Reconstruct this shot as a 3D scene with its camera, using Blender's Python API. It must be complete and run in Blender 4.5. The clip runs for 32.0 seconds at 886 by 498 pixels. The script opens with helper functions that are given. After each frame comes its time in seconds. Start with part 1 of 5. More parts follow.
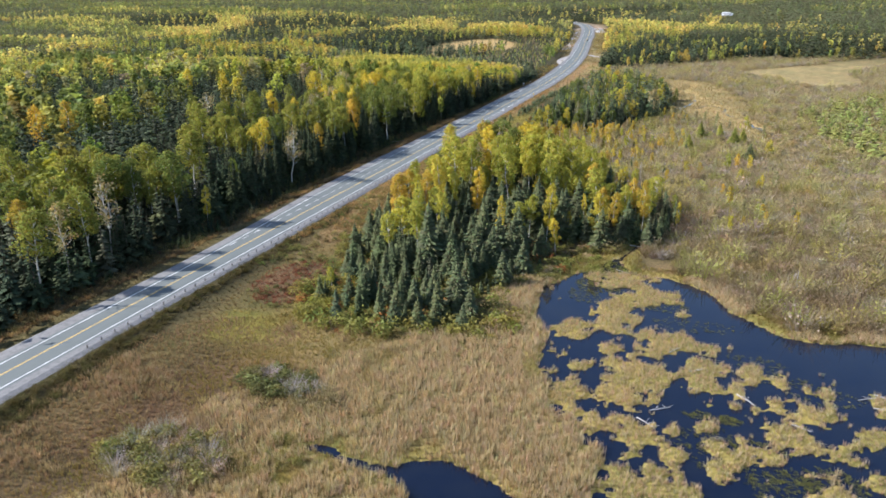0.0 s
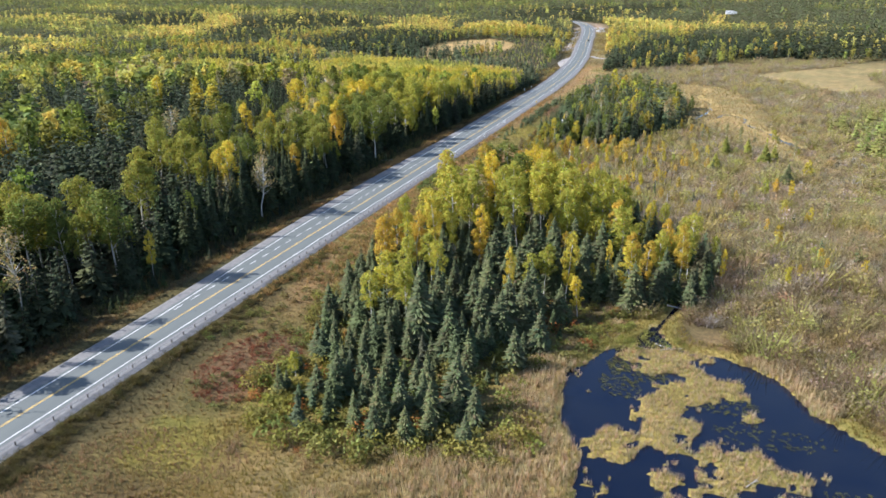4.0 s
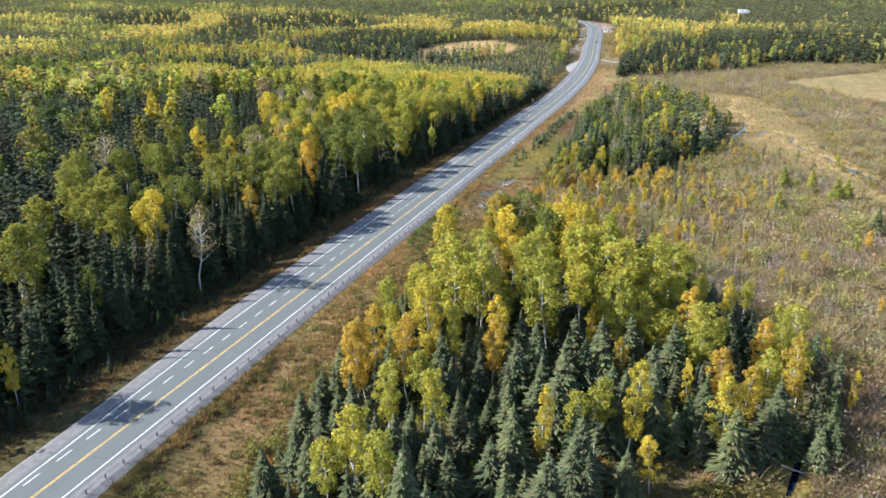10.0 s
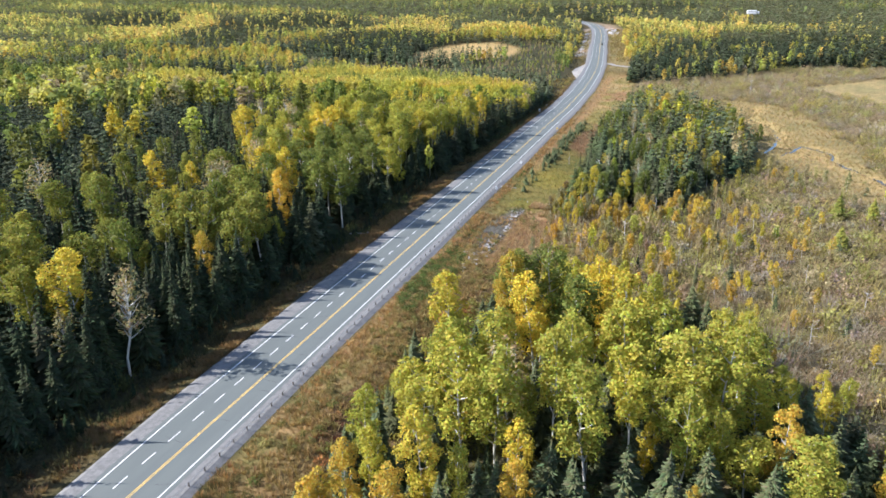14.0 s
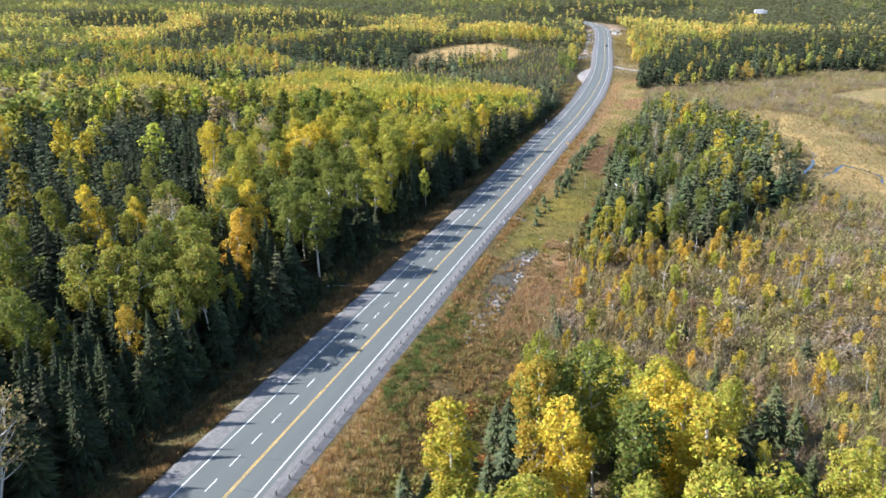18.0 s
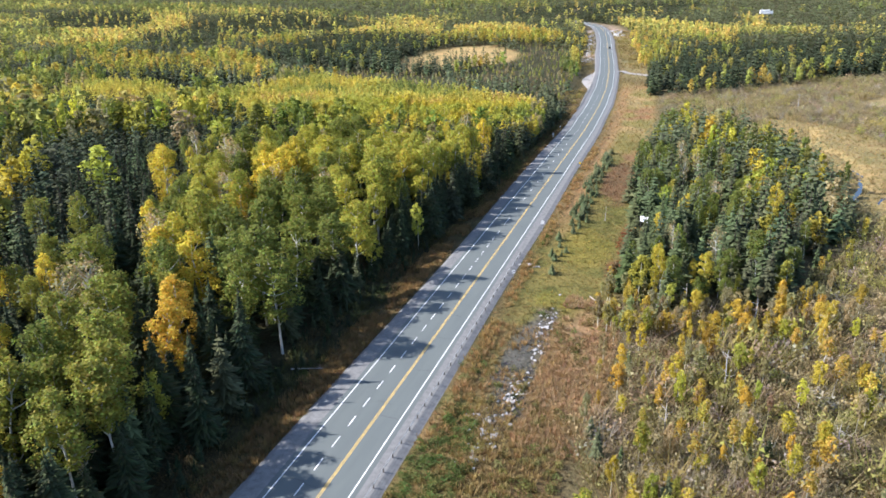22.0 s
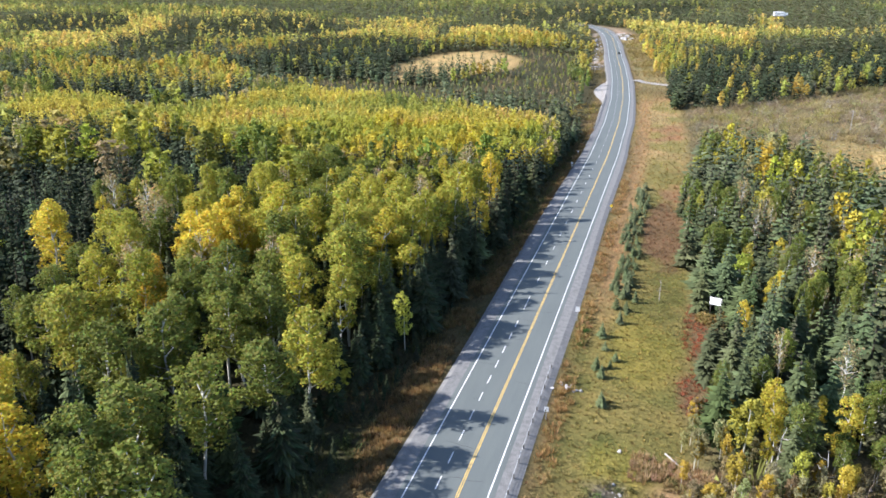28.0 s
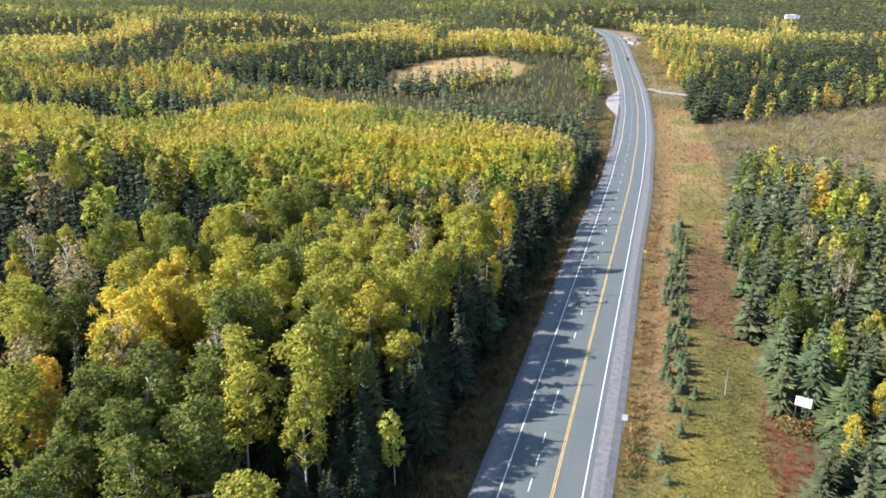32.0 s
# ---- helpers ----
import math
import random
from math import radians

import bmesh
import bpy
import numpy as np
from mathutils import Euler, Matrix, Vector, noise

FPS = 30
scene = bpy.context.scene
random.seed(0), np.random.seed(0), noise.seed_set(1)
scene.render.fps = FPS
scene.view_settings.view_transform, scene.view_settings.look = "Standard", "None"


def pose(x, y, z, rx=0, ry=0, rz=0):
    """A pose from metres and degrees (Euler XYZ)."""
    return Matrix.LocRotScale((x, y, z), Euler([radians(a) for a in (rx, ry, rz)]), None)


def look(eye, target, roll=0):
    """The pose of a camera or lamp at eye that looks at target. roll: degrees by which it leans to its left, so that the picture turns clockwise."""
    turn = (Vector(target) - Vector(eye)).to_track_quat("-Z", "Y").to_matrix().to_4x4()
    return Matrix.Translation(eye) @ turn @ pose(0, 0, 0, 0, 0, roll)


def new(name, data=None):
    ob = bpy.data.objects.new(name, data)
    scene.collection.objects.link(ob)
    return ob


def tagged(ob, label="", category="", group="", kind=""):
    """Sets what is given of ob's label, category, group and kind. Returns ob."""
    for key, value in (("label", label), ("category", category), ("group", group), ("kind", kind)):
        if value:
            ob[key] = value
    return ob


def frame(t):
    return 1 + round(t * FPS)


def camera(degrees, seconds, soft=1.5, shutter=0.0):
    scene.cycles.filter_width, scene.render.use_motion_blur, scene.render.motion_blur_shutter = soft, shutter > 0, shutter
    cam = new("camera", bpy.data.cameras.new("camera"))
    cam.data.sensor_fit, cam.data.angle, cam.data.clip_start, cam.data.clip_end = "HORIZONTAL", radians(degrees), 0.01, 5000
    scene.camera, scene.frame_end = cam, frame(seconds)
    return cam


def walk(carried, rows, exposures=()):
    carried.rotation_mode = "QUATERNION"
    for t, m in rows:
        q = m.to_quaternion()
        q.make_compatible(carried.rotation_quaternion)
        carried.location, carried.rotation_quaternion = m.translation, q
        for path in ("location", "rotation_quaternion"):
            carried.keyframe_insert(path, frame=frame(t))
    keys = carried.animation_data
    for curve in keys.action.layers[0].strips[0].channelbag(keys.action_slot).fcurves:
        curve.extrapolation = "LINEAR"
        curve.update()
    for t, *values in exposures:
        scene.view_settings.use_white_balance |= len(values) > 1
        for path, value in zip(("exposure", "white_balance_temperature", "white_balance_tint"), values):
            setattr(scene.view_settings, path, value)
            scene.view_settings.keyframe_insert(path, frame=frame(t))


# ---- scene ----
cam = camera(62.6, 32.0, 1.65)
walk(cam, [
    (0.0, pose(112.56, -19.79, 64.04, 70.92, 0.00, 18.86)),
    (2.0, pose(105.88, -0.34, 64.97, 70.80, 0.00, 18.62)),
    (4.0, pose(99.30, 19.02, 65.52, 70.71, 0.00, 18.47)),
    (6.0, pose(92.81, 38.29, 65.71, 70.64, 0.00, 18.41)),
    (8.0, pose(86.38, 57.45, 65.78, 70.58, 0.00, 18.36)),
    (10.0, pose(80.01, 76.61, 65.76, 70.56, 0.00, 18.31)),
    (12.0, pose(73.68, 95.85, 65.70, 70.56, 0.00, 18.26)),
    (14.0, pose(67.32, 115.06, 65.73, 70.56, 0.00, 18.20)),
    (16.0, pose(60.87, 134.17, 65.87, 70.53, 0.00, 18.10)),
    (18.0, pose(54.31, 153.37, 65.87, 70.47, 0.00, 17.91)),
    (20.0, pose(47.68, 172.78, 65.76, 70.44, 0.00, 17.68)),
    (22.0, pose(41.22, 192.49, 65.54, 70.45, 0.00, 17.46)),
    (24.0, pose(35.01, 212.50, 65.08, 70.51, 0.00, 17.32)),
    (26.0, pose(28.70, 232.31, 64.75, 70.53, 0.00, 17.19)),
    (28.0, pose(22.30, 251.78, 64.65, 70.55, 0.00, 17.06)),
    (30.0, pose(16.08, 270.73, 64.81, 70.67, 0.00, 16.96)),
    (32.0, pose(9.88, 289.55, 65.13, 70.67, 0.00, 16.89)),
], exposures=[(0.0, 1.16, 5980, 15), (8.0, 1.3, 5960, 15), (32.0, 1.3, 5960, 15)])

# ---- light ----
SUN_ELEV, SUN_AZ = radians(34), (-0.95, -0.31)
world = bpy.data.worlds.new("sky")
scene.world = world
world.use_nodes = True
_wn = world.node_tree.nodes
_sky = _wn.new("ShaderNodeTexSky")
_sky.sky_type = "NISHITA"
_sky.sun_disc = False
_sky.sun_elevation = SUN_ELEV
_sky.sun_rotation = math.atan2(SUN_AZ[0], SUN_AZ[1])
_sky.air_density, _sky.dust_density = 1.0, 0.6
_bg = _wn["Background"]
_bg.inputs["Strength"].default_value = 0.11
world.node_tree.links.new(_sky.outputs[0], _bg.inputs["Color"])
_sun = bpy.data.lights.new("sun", "SUN")
_sun.energy, _sun.angle, _sun.color = 5.0, radians(0.5), (1.0, 0.95, 0.86)
sun = new("sun", _sun)
_ch = math.cos(SUN_ELEV) / math.hypot(*SUN_AZ)
sun.matrix_world = look((SUN_AZ[0] * _ch * 300, SUN_AZ[1] * _ch * 300, math.sin(SUN_ELEV) * 300), (0, 0, 0))


# ---- materials ----
def node_mat(name, rough=0.9, spec=0.2):
    m = bpy.data.materials.new(name)
    m.use_nodes = True
    b = m.node_tree.nodes["Principled BSDF"]
    b.inputs["Roughness"].default_value = rough
    b.inputs["Specular IOR Level"].default_value = spec
    return m, m.node_tree, b


def ramp(nt, src, stops):
    r = nt.nodes.new("ShaderNodeValToRGB")
    e = r.color_ramp.elements
    e[0].position, e[0].color = stops[0][0], (*stops[0][1], 1)
    e[1].position, e[1].color = stops[-1][0], (*stops[-1][1], 1)
    for p, c in stops[1:-1]:
        k = e.new(p)
        k.color = (*c, 1)
    nt.links.new(src, r.inputs[0])
    return r.outputs[0]


def noise_tex(nt, scale, detail=4.0, rough=0.6, coords="Object", stretch=None):
    tc = nt.nodes.new("ShaderNodeTexCoord")
    n = nt.nodes.new("ShaderNodeTexNoise")
    n.inputs["Scale"].default_value, n.inputs["Detail"].default_value, n.inputs["Roughness"].default_value = scale, detail, rough
    src = tc.outputs[coords]
    if stretch:
        mp = nt.nodes.new("ShaderNodeMapping")
        mp.inputs["Scale"].default_value = stretch
        nt.links.new(src, mp.inputs[0])
        src = mp.outputs[0]
    nt.links.new(src, n.inputs["Vector"])
    return n.outputs["Fac"]


def mix(nt, kind, a, b, fac=1.0):
    m = nt.nodes.new("ShaderNodeMix")
    m.data_type, m.blend_type = "RGBA", kind
    for sock, v in ((m.inputs[0], fac), (m.inputs[6], a), (m.inputs[7], b)):
        if isinstance(v, (int, float)):
            sock.default_value = v
        elif isinstance(v, tuple):
            sock.default_value = (*v, 1)
        else:
            nt.links.new(v, sock)
    return m.outputs[2]


def bump(nt, b, src, strength, dist):
    n = nt.nodes.new("ShaderNodeBump")
    n.inputs["Strength"].default_value, n.inputs["Distance"].default_value = strength, dist
    nt.links.new(src, n.inputs["Height"])
    nt.links.new(n.outputs[0], b.inputs["Normal"])


def surface(name, dark, light, scale, rough=0.9, spec=0.2, coarse=0.15, bumps=0.4, dist=0.05, stretch=None):
    """Two scales of mottling between two colours, with relief."""
    m, nt, b = node_mat(name, rough, spec)
    fine = noise_tex(nt, scale, 5, 0.65, stretch=stretch)
    big = noise_tex(nt, scale * coarse, 3)
    col = ramp(nt, fine, [(0.3, dark), (0.7, light)])
    shade = ramp(nt, big, [(0.3, (0.72, 0.72, 0.72)), (0.7, (1.12, 1.12, 1.12))])
    nt.links.new(mix(nt, "MULTIPLY", col, shade), b.inputs["Base Color"])
    if bumps:
        bump(nt, b, fine, bumps, dist)
    return m


def foliage(name, translucent=0.35, spread=0.25, rough=0.65, leafy=0.1):
    """Leaf colour from the mesh's own tint, varied from plant to plant and leaf to leaf."""
    m, nt, b = node_mat(name, rough, 0.1)
    at = nt.nodes.new("ShaderNodeAttribute")
    at.attribute_name = "tint"
    info = nt.nodes.new("ShaderNodeObjectInfo")
    geo = nt.nodes.new("ShaderNodeNewGeometry")
    plant = ramp(nt, info.outputs["Random"], [(0.0, (1 - spread, 1 - spread * 0.8, 1 - spread)), (0.5, (1, 1, 1)), (1.0, (1 + spread, 1 + spread * 0.7, 1))])
    leaf = ramp(nt, geo.outputs["Random Per Island"], [(0.0, (1 - leafy, 1 - leafy, 1 - leafy)), (1.0, (1 + leafy, 1 + leafy, 1 + leafy * 0.8))])
    col = mix(nt, "MULTIPLY", mix(nt, "MULTIPLY", at.outputs["Color"], plant), leaf)
    nt.links.new(col, b.inputs["Base Color"])
    tr = nt.nodes.new("ShaderNodeBsdfTranslucent")
    nt.links.new(mix(nt, "MULTIPLY", col, (1.15, 1.1, 0.8)), tr.inputs["Color"])
    ms = nt.nodes.new("ShaderNodeMixShader")
    ms.inputs[0].default_value = translucent
    nt.links.new(b.outputs[0], ms.inputs[1])
    nt.links.new(tr.outputs[0], ms.inputs[2])
    nt.links.new(ms.outputs[0], nt.nodes["Material Output"].inputs["Surface"])
    return m


def ground_material():
    m, nt, b = node_mat("ground_cover", 0.95, 0.1)
    at = nt.nodes.new("ShaderNodeAttribute")
    at.attribute_name = "cover"
    fine = noise_tex(nt, 1.6, 6, 0.7)
    mid = noise_tex(nt, 0.22, 5, 0.6)
    big = noise_tex(nt, 0.035, 4, 0.6)
    c = mix(nt, "MULTIPLY", at.outputs["Color"], ramp(nt, fine, [(0.28, (0.45, 0.46, 0.45)), (0.5, (1, 1, 1)), (0.75, (1.5, 1.45, 1.35))]))
    c = mix(nt, "MULTIPLY", c, ramp(nt, mid, [(0.3, (0.68, 0.74, 0.66)), (0.7, (1.25, 1.2, 1.12))]))
    c = mix(nt, "MULTIPLY", c, ramp(nt, big, [(0.35, (0.85, 0.92, 0.85)), (0.65, (1.12, 1.06, 1.0))]))
    nt.links.new(c, b.inputs["Base Color"])
    bump(nt, b, fine, 0.9, 0.35)
    return m


def asphalt_material():
    m, nt, b = node_mat("asphalt", 0.85, 0.3)
    grain = noise_tex(nt, 14, 4, 0.7)
    patch = noise_tex(nt, 0.25, 4, 0.6, stretch=(2.2, 0.25, 1))
    c = ramp(nt, grain, [(0.3, (0.095, 0.108, 0.103)), (0.7, (0.125, 0.139, 0.132))])
    c = mix(nt, "MULTIPLY", c, ramp(nt, patch, [(0.35, (0.94, 0.94, 0.95)), (0.65, (1.06, 1.05, 1.04))]))
    nt.links.new(c, b.inputs["Base Color"])
    bump(nt, b, grain, 0.3, 0.01)
    return m


M_GROUND = ground_material()
M_ASPHALT = asphalt_material()
M_GRAVEL = surface("shoulder_gravel", (0.135, 0.134, 0.13), (0.225, 0.221, 0.212), 6.0, dist=0.04)
M_PALEGRAVEL = surface("pale_gravel", (0.26, 0.24, 0.215), (0.4, 0.375, 0.34), 3.0, dist=0.05)
M_WHITE = surface("white_road_paint", (0.62, 0.62, 0.6), (0.84, 0.84, 0.82), 3.0, 0.6, bumps=0.1, dist=0.005)
M_YELLOW = surface("yellow_road_paint", (0.6, 0.4, 0.1), (0.78, 0.54, 0.16), 3.0, 0.6, bumps=0.1, dist=0.005)
M_BARK = surface("grey_bark", (0.13, 0.11, 0.09), (0.3, 0.27, 0.23), 5.0, dist=0.03)
M_PALE = surface("pale_bark", (0.42, 0.4, 0.35), (0.68, 0.66, 0.6), 3.0, dist=0.02)
M_DEAD = surface("weathered_dead_wood", (0.3, 0.28, 0.26), (0.55, 0.52, 0.48), 4.0, dist=0.02)
M_LEAF = foliage("broad_leaves", 0.42, 0.2, 0.75, 0.14)
M_NEEDLE = foliage("needles", 0.12, 0.2, 0.9, 0.16)
M_SHRUB = foliage("shrub_leaves", 0.45, 0.2, 0.85, 0.12)
M_REED = foliage("dry_reeds", 0.4, 0.15, 0.8, 0.12)
M_ROCK = surface("pale_granite", (0.3, 0.29, 0.28), (0.55, 0.53, 0.51), 1.5, dist=0.1)
M_PINKROCK = surface("pink_granite_cut", (0.36, 0.27, 0.24), (0.55, 0.44, 0.4), 0.6, dist=0.3)
M_METAL = surface("galvanised_steel", (0.3, 0.31, 0.32), (0.45, 0.46, 0.47), 8.0, 0.45, 0.5, bumps=0.05)
M_POST = surface("dark_weathered_post", (0.06, 0.055, 0.05), (0.14, 0.125, 0.11), 8.0, dist=0.02)
M_SIGNWHITE = surface("white_sign_face", (0.74, 0.74, 0.74), (0.84, 0.84, 0.84), 2.0, 0.45, 0.4, bumps=0.0)
M_SIGNYELLOW = surface("yellow_sign_face", (0.75, 0.5, 0.02), (0.85, 0.6, 0.03), 2.0, 0.45, 0.4, bumps=0.0)
M_PALEBLUE = surface("faded_blue_print", (0.45, 0.58, 0.72), (0.6, 0.7, 0.8), 3.0, 0.5, 0.3, bumps=0.0)
M_BLACK = surface("black_print", (0.015, 0.015, 0.015), (0.03, 0.03, 0.03), 4.0, 0.6, bumps=0.0)


def water_material():
    m, nt, b = node_mat("pond_water", 0.04, 0.27)
    n = noise_tex(nt, 0.16, 4)
    nt.links.new(ramp(nt, n, [(0.3, (0.002, 0.005, 0.016)), (0.75, (0.006, 0.009, 0.018))]), b.inputs["Base Color"])
    bump(nt, b, noise_tex(nt, 2.2, 3), 0.06, 0.05)
    return m


M_WATER = water_material()

# ---- plan ----
rng = np.random.default_rng(7)


def sstep(a, b, x):
    t = np.clip((np.asarray(x, float) - a) / (b - a), 0, 1)
    return t * t * (3 - 2 * t)


def wave_noise(x, y, scale, seed):
    """Smooth value noise in about -1..1."""
    r = np.random.default_rng(seed)
    out, amp, tot = 0.0, 1.0, 0.0
    table = r.uniform(-1, 1, (64, 64))
    for octave in range(3):
        u, v = x / scale + 17.3 * octave, y / scale + 9.1 * octave
        i, j = np.floor(u).astype(int), np.floor(v).astype(int)
        fu, fv = u - i, v - j
        fu, fv = fu * fu * (3 - 2 * fu), fv * fv * (3 - 2 * fv)
        g = lambda a, b: table[a % 64, b % 64]
        out = out + amp * ((g(i, j) * (1 - fu) + g(i + 1, j) * fu) * (1 - fv) + (g(i, j + 1) * (1 - fu) + g(i + 1, j + 1) * fu) * fv)
        tot += amp
        amp, scale = amp * 0.5, scale * 0.5
    return out / tot


def inside(poly, x, y):
    """Signed distance in metres to a polygon: positive inside."""
    px, py = np.asarray(poly, float).T
    x, y = np.broadcast_arrays(np.asarray(x, float), np.asarray(y, float))
    best, odd = np.full(x.shape, 1e9), np.zeros(x.shape, bool)
    for k in range(len(px)):
        ax, ay, bx, by = px[k - 1], py[k - 1], px[k], py[k]
        dx, dy = bx - ax, by - ay
        t = np.clip(((x - ax) * dx + (y - ay) * dy) / (dx * dx + dy * dy), 0, 1)
        best = np.minimum(best, np.hypot(x - ax - t * dx, y - ay - t * dy))
        cross = (ay > y) != (by > y)
        with np.errstate(divide="ignore", invalid="ignore"):
            odd ^= cross & (x < (bx - ax) * (y - ay) / np.where(dy == 0, 1e-9, dy) + ax)
    return np.where(odd, best, -best)


ROAD_Y = [-400, 560, 640, 720, 800, 870, 940, 1010, 1080, 1130, 1170, 1200, 1225, 1245, 1260, 1280]
ROAD_X = [0, 0, -1.5, -5, -11, -18, -26, -33, -41, -48, -56, -65, -77, -93, -115, -160]
ROAD_Z = [0, 0, 0.6, 2.0, 4.2, 7.0, 10, 12.6, 15.4, 17.8, 20, 22, 23.5, 25, 25.8, 26.3]


def road_x(y):
    return np.interp(y, ROAD_Y, ROAD_X)


def road_z(y):
    return np.interp(y, ROAD_Y, ROAD_Z)


POND = [(97, 171), (101, 160), (104, 159), (112, 158), (120, 153), (125, 142), (131, 136), (135, 132), (142, 131), (149, 133), (180, 137), (185, 50), (106, 50), (104, 67),
        (105, 72), (105, 80), (101, 81), (100, 86), (95, 89), (93, 99), (89, 104), (89, 119), (84, 127), (83, 143), (89, 156), (94, 160)]
SHORE = [(97, 171), (101, 160), (104, 159), (112, 158), (120, 153), (125, 142), (131, 136), (135, 132), (142, 131), (149, 133), (180, 137), (300, 300), (97, 300)]
CLUMPS_FAR = "101,131,4.8,13.1 109,146,7.3,5.4 93,123,3.6,6.2 100,153,8.5,6.6 114,122,8.3,5.9 111,115,2.2,2.9 118,109,5.1,9.1 108,107,6.4,7.6 107,96,5.3,6.2 110,86,6.1,6.1 97,96,3.4,5.4 102,86,1.9,5.2 115,82,3.2,3.9 122,79,3.1,3.8 120,92,2.2,2.4 125,107,1.7,2.2 128,113,2.5,3.9 133,111,2.4,4.1 131,101,1.9,3.9 135,100,3.2,5.9"
CLUMPS_NEAR = "140,105,1.3,6.9 133,94,4.6,4.1 142,102,1.0,1.3 148,110,1.5,2.9 148,105,1.3,1.7 128,86,3.2,4.2 141,89,2.6,2.7 145,96,2.4,3.6 138,79,2.7,3.5 143,84,1.9,2.5 109,71,2.5,5.3 114,72,2.7,3.9 118,71,2.6,3.0 115,136,1.7,2.1 97,106,2.2,2.7 101,115,2.7,2.6 123,114,1.6,2.4 137,111,1.4,3.0 116,110,2.9,2.3 105,102,1.4,2.1"
POOL = [(58, 65.5), (64, 66.6), (71, 65.0), (76, 65.5), (78, 67.5), (82, 69.3), (88, 67.5), (95, 64), (99, 60), (97, 50), (85, 50), (80, 60), (75, 63), (70, 63.2), (64, 65.4)]
GROVE = [(35, 117), (31, 140), (24, 170), (23, 196), (25, 232), (30, 262), (45, 272), (62, 266), (84, 248), (102, 224), (114, 205), (107, 181), (84, 171), (80, 152), (71, 141), (76, 115), (58, 109), (44, 109)]
WOOD = [(33, 357), (41, 345), (55, 349), (69, 358), (84, 399), (95, 420), (101, 470), (92, 530), (70, 575), (40, 590), (31, 540), (29, 470), (31, 400)]
YOUNG = [(-332, 597), (-296, 607), (-240, 583), (-212, 617), (-238, 686), (-183, 659), (-134, 650), (-74, 627), (-35, 614), (-25, 595), (-17, 523), (-26, 510), (-53, 497), (-86, 482), (-129, 489), (-169, 506), (-203, 521), (-231, 520), (-300, 505)]
CLEARING = [(-172, 745), (-205, 850), (-180, 940), (-150, 955), (-105, 905), (-97, 835), (-135, 790)]
NEAR_DARK = [
    [(-208, 387), (-174, 461), (-137, 446), (-92, 360), (-85, 319), (-110, 297)],
    [(-165, 442), (-171, 469), (-132, 481), (-102, 464), (-91, 439), (-108, 429), (-110, 413), (-122, 401)],
    [(-437, 451), (-260, 411), (-155, 372), (-84, 294), (-99, 269), (-157, 269), (-209, 251)],
    [(-245, 376), (-214, 418), (-136, 412), (-81, 329), (-82, 292), (-120, 264)],
]
DARK_STANDS = [
    [(-896, 1133), (-900, 1177), (-764, 1194), (-658, 1067), (-661, 1029), (-732, 976)],
    [(-482, 831), (-548, 933), (-591, 1077), (-617, 1231), (-534, 1255), (-427, 1205), (-359, 1033), (-394, 989), (-408, 913), (-410, 846), (-420, 804)],
    [(-310, 778), (-345, 903), (-335, 1010), (-252, 1013), (-181, 920), (-150, 815), (-188, 818), (-209, 744), (-246, 771)],
    [(-326, 592), (-372, 644), (-345, 667), (-309, 668), (-252, 628), (-241, 604), (-306, 605)],
    [(20, 710), (23, 779), (40, 900), (89, 973), (186, 1019), (300, 1040), (300, 860), (133, 782), (87, 795), (74, 699), (49, 681)],
    [(-85, 1190), (-50, 1292), (15, 1265), (56, 1441), (68, 1783), (-139, 1657), (-240, 1400), (-190, 1200)]]
GOLD_STANDS = [
    [(-720, 965), (-646, 1000), (-743, 1165), (-698, 1221), (-602, 1100), (-558, 951), (-478, 832), (-537, 791)],
    [(-388, 836), (-401, 901), (-386, 974), (-356, 1026), (-339, 1123), (-290, 1159), (-245, 1127), (-190, 948), (-256, 1023), (-338, 1017), (-350, 911), (-341, 833)],
    [(-364, 709), (-389, 771), (-372, 814), (-301, 769), (-243, 685), (-270, 670), (-310, 652)],
    [(-479, 736), (-458, 767), (-384, 748), (-330, 680), (-379, 642)],
    [(-1, 1031), (8, 1091), (106, 1107), (100, 1018), (72, 984), (42, 1023), (22, 932)],
    [(100, 1266), (151, 1326), (139, 1182), (111, 1187)],
    [(74, 804), (98, 831), (107, 775), (101, 741), (83, 754)],
    [(-238, 1106), (-162, 1117), (-75, 1052), (-62, 973), (-122, 961), (-195, 964)]]
LIME_STANDS = [[(-1, 1031), (22, 932), (41, 828), (21, 770), (11, 860)]]
SCRUB_STANDS = [
    [(-289, 760), (-246, 771), (-209, 744), (-182, 745), (-125, 732), (-98, 644), (-135, 652), (-177, 661), (-206, 695)],
    [(-123, 967), (-60, 951), (-31, 737), (-26, 652), (-62, 663), (-107, 675), (-130, 751), (-102, 797)]]
MEADOW = [(86, 622), (102, 638), (131, 588), (143, 500), (148, 430), (146, 385), (153, 345), (140, 365), (123, 403), (100, 449), (92, 480), (95, 540)]
MEADOW2 = [(148, 693), (195, 753), (296, 867), (340, 880), (330, 800), (281, 791), (236, 709), (240, 650), (228, 612), (198, 600), (173, 640)]
INLET = [(98, 168), (100, 176), (103, 186)]
CREEK = [(153, 385), (145, 408), (140, 425), (132, 448), (129, 476), (122, 488), (115, 473), (109, 460), (104, 467), (113, 503), (114, 523), (110, 546), (102, 564), (108, 600)]
LARCHES = [(168, 440), (176, 360), (190, 305), (260, 320), (330, 520), (238, 564), (190, 500)]


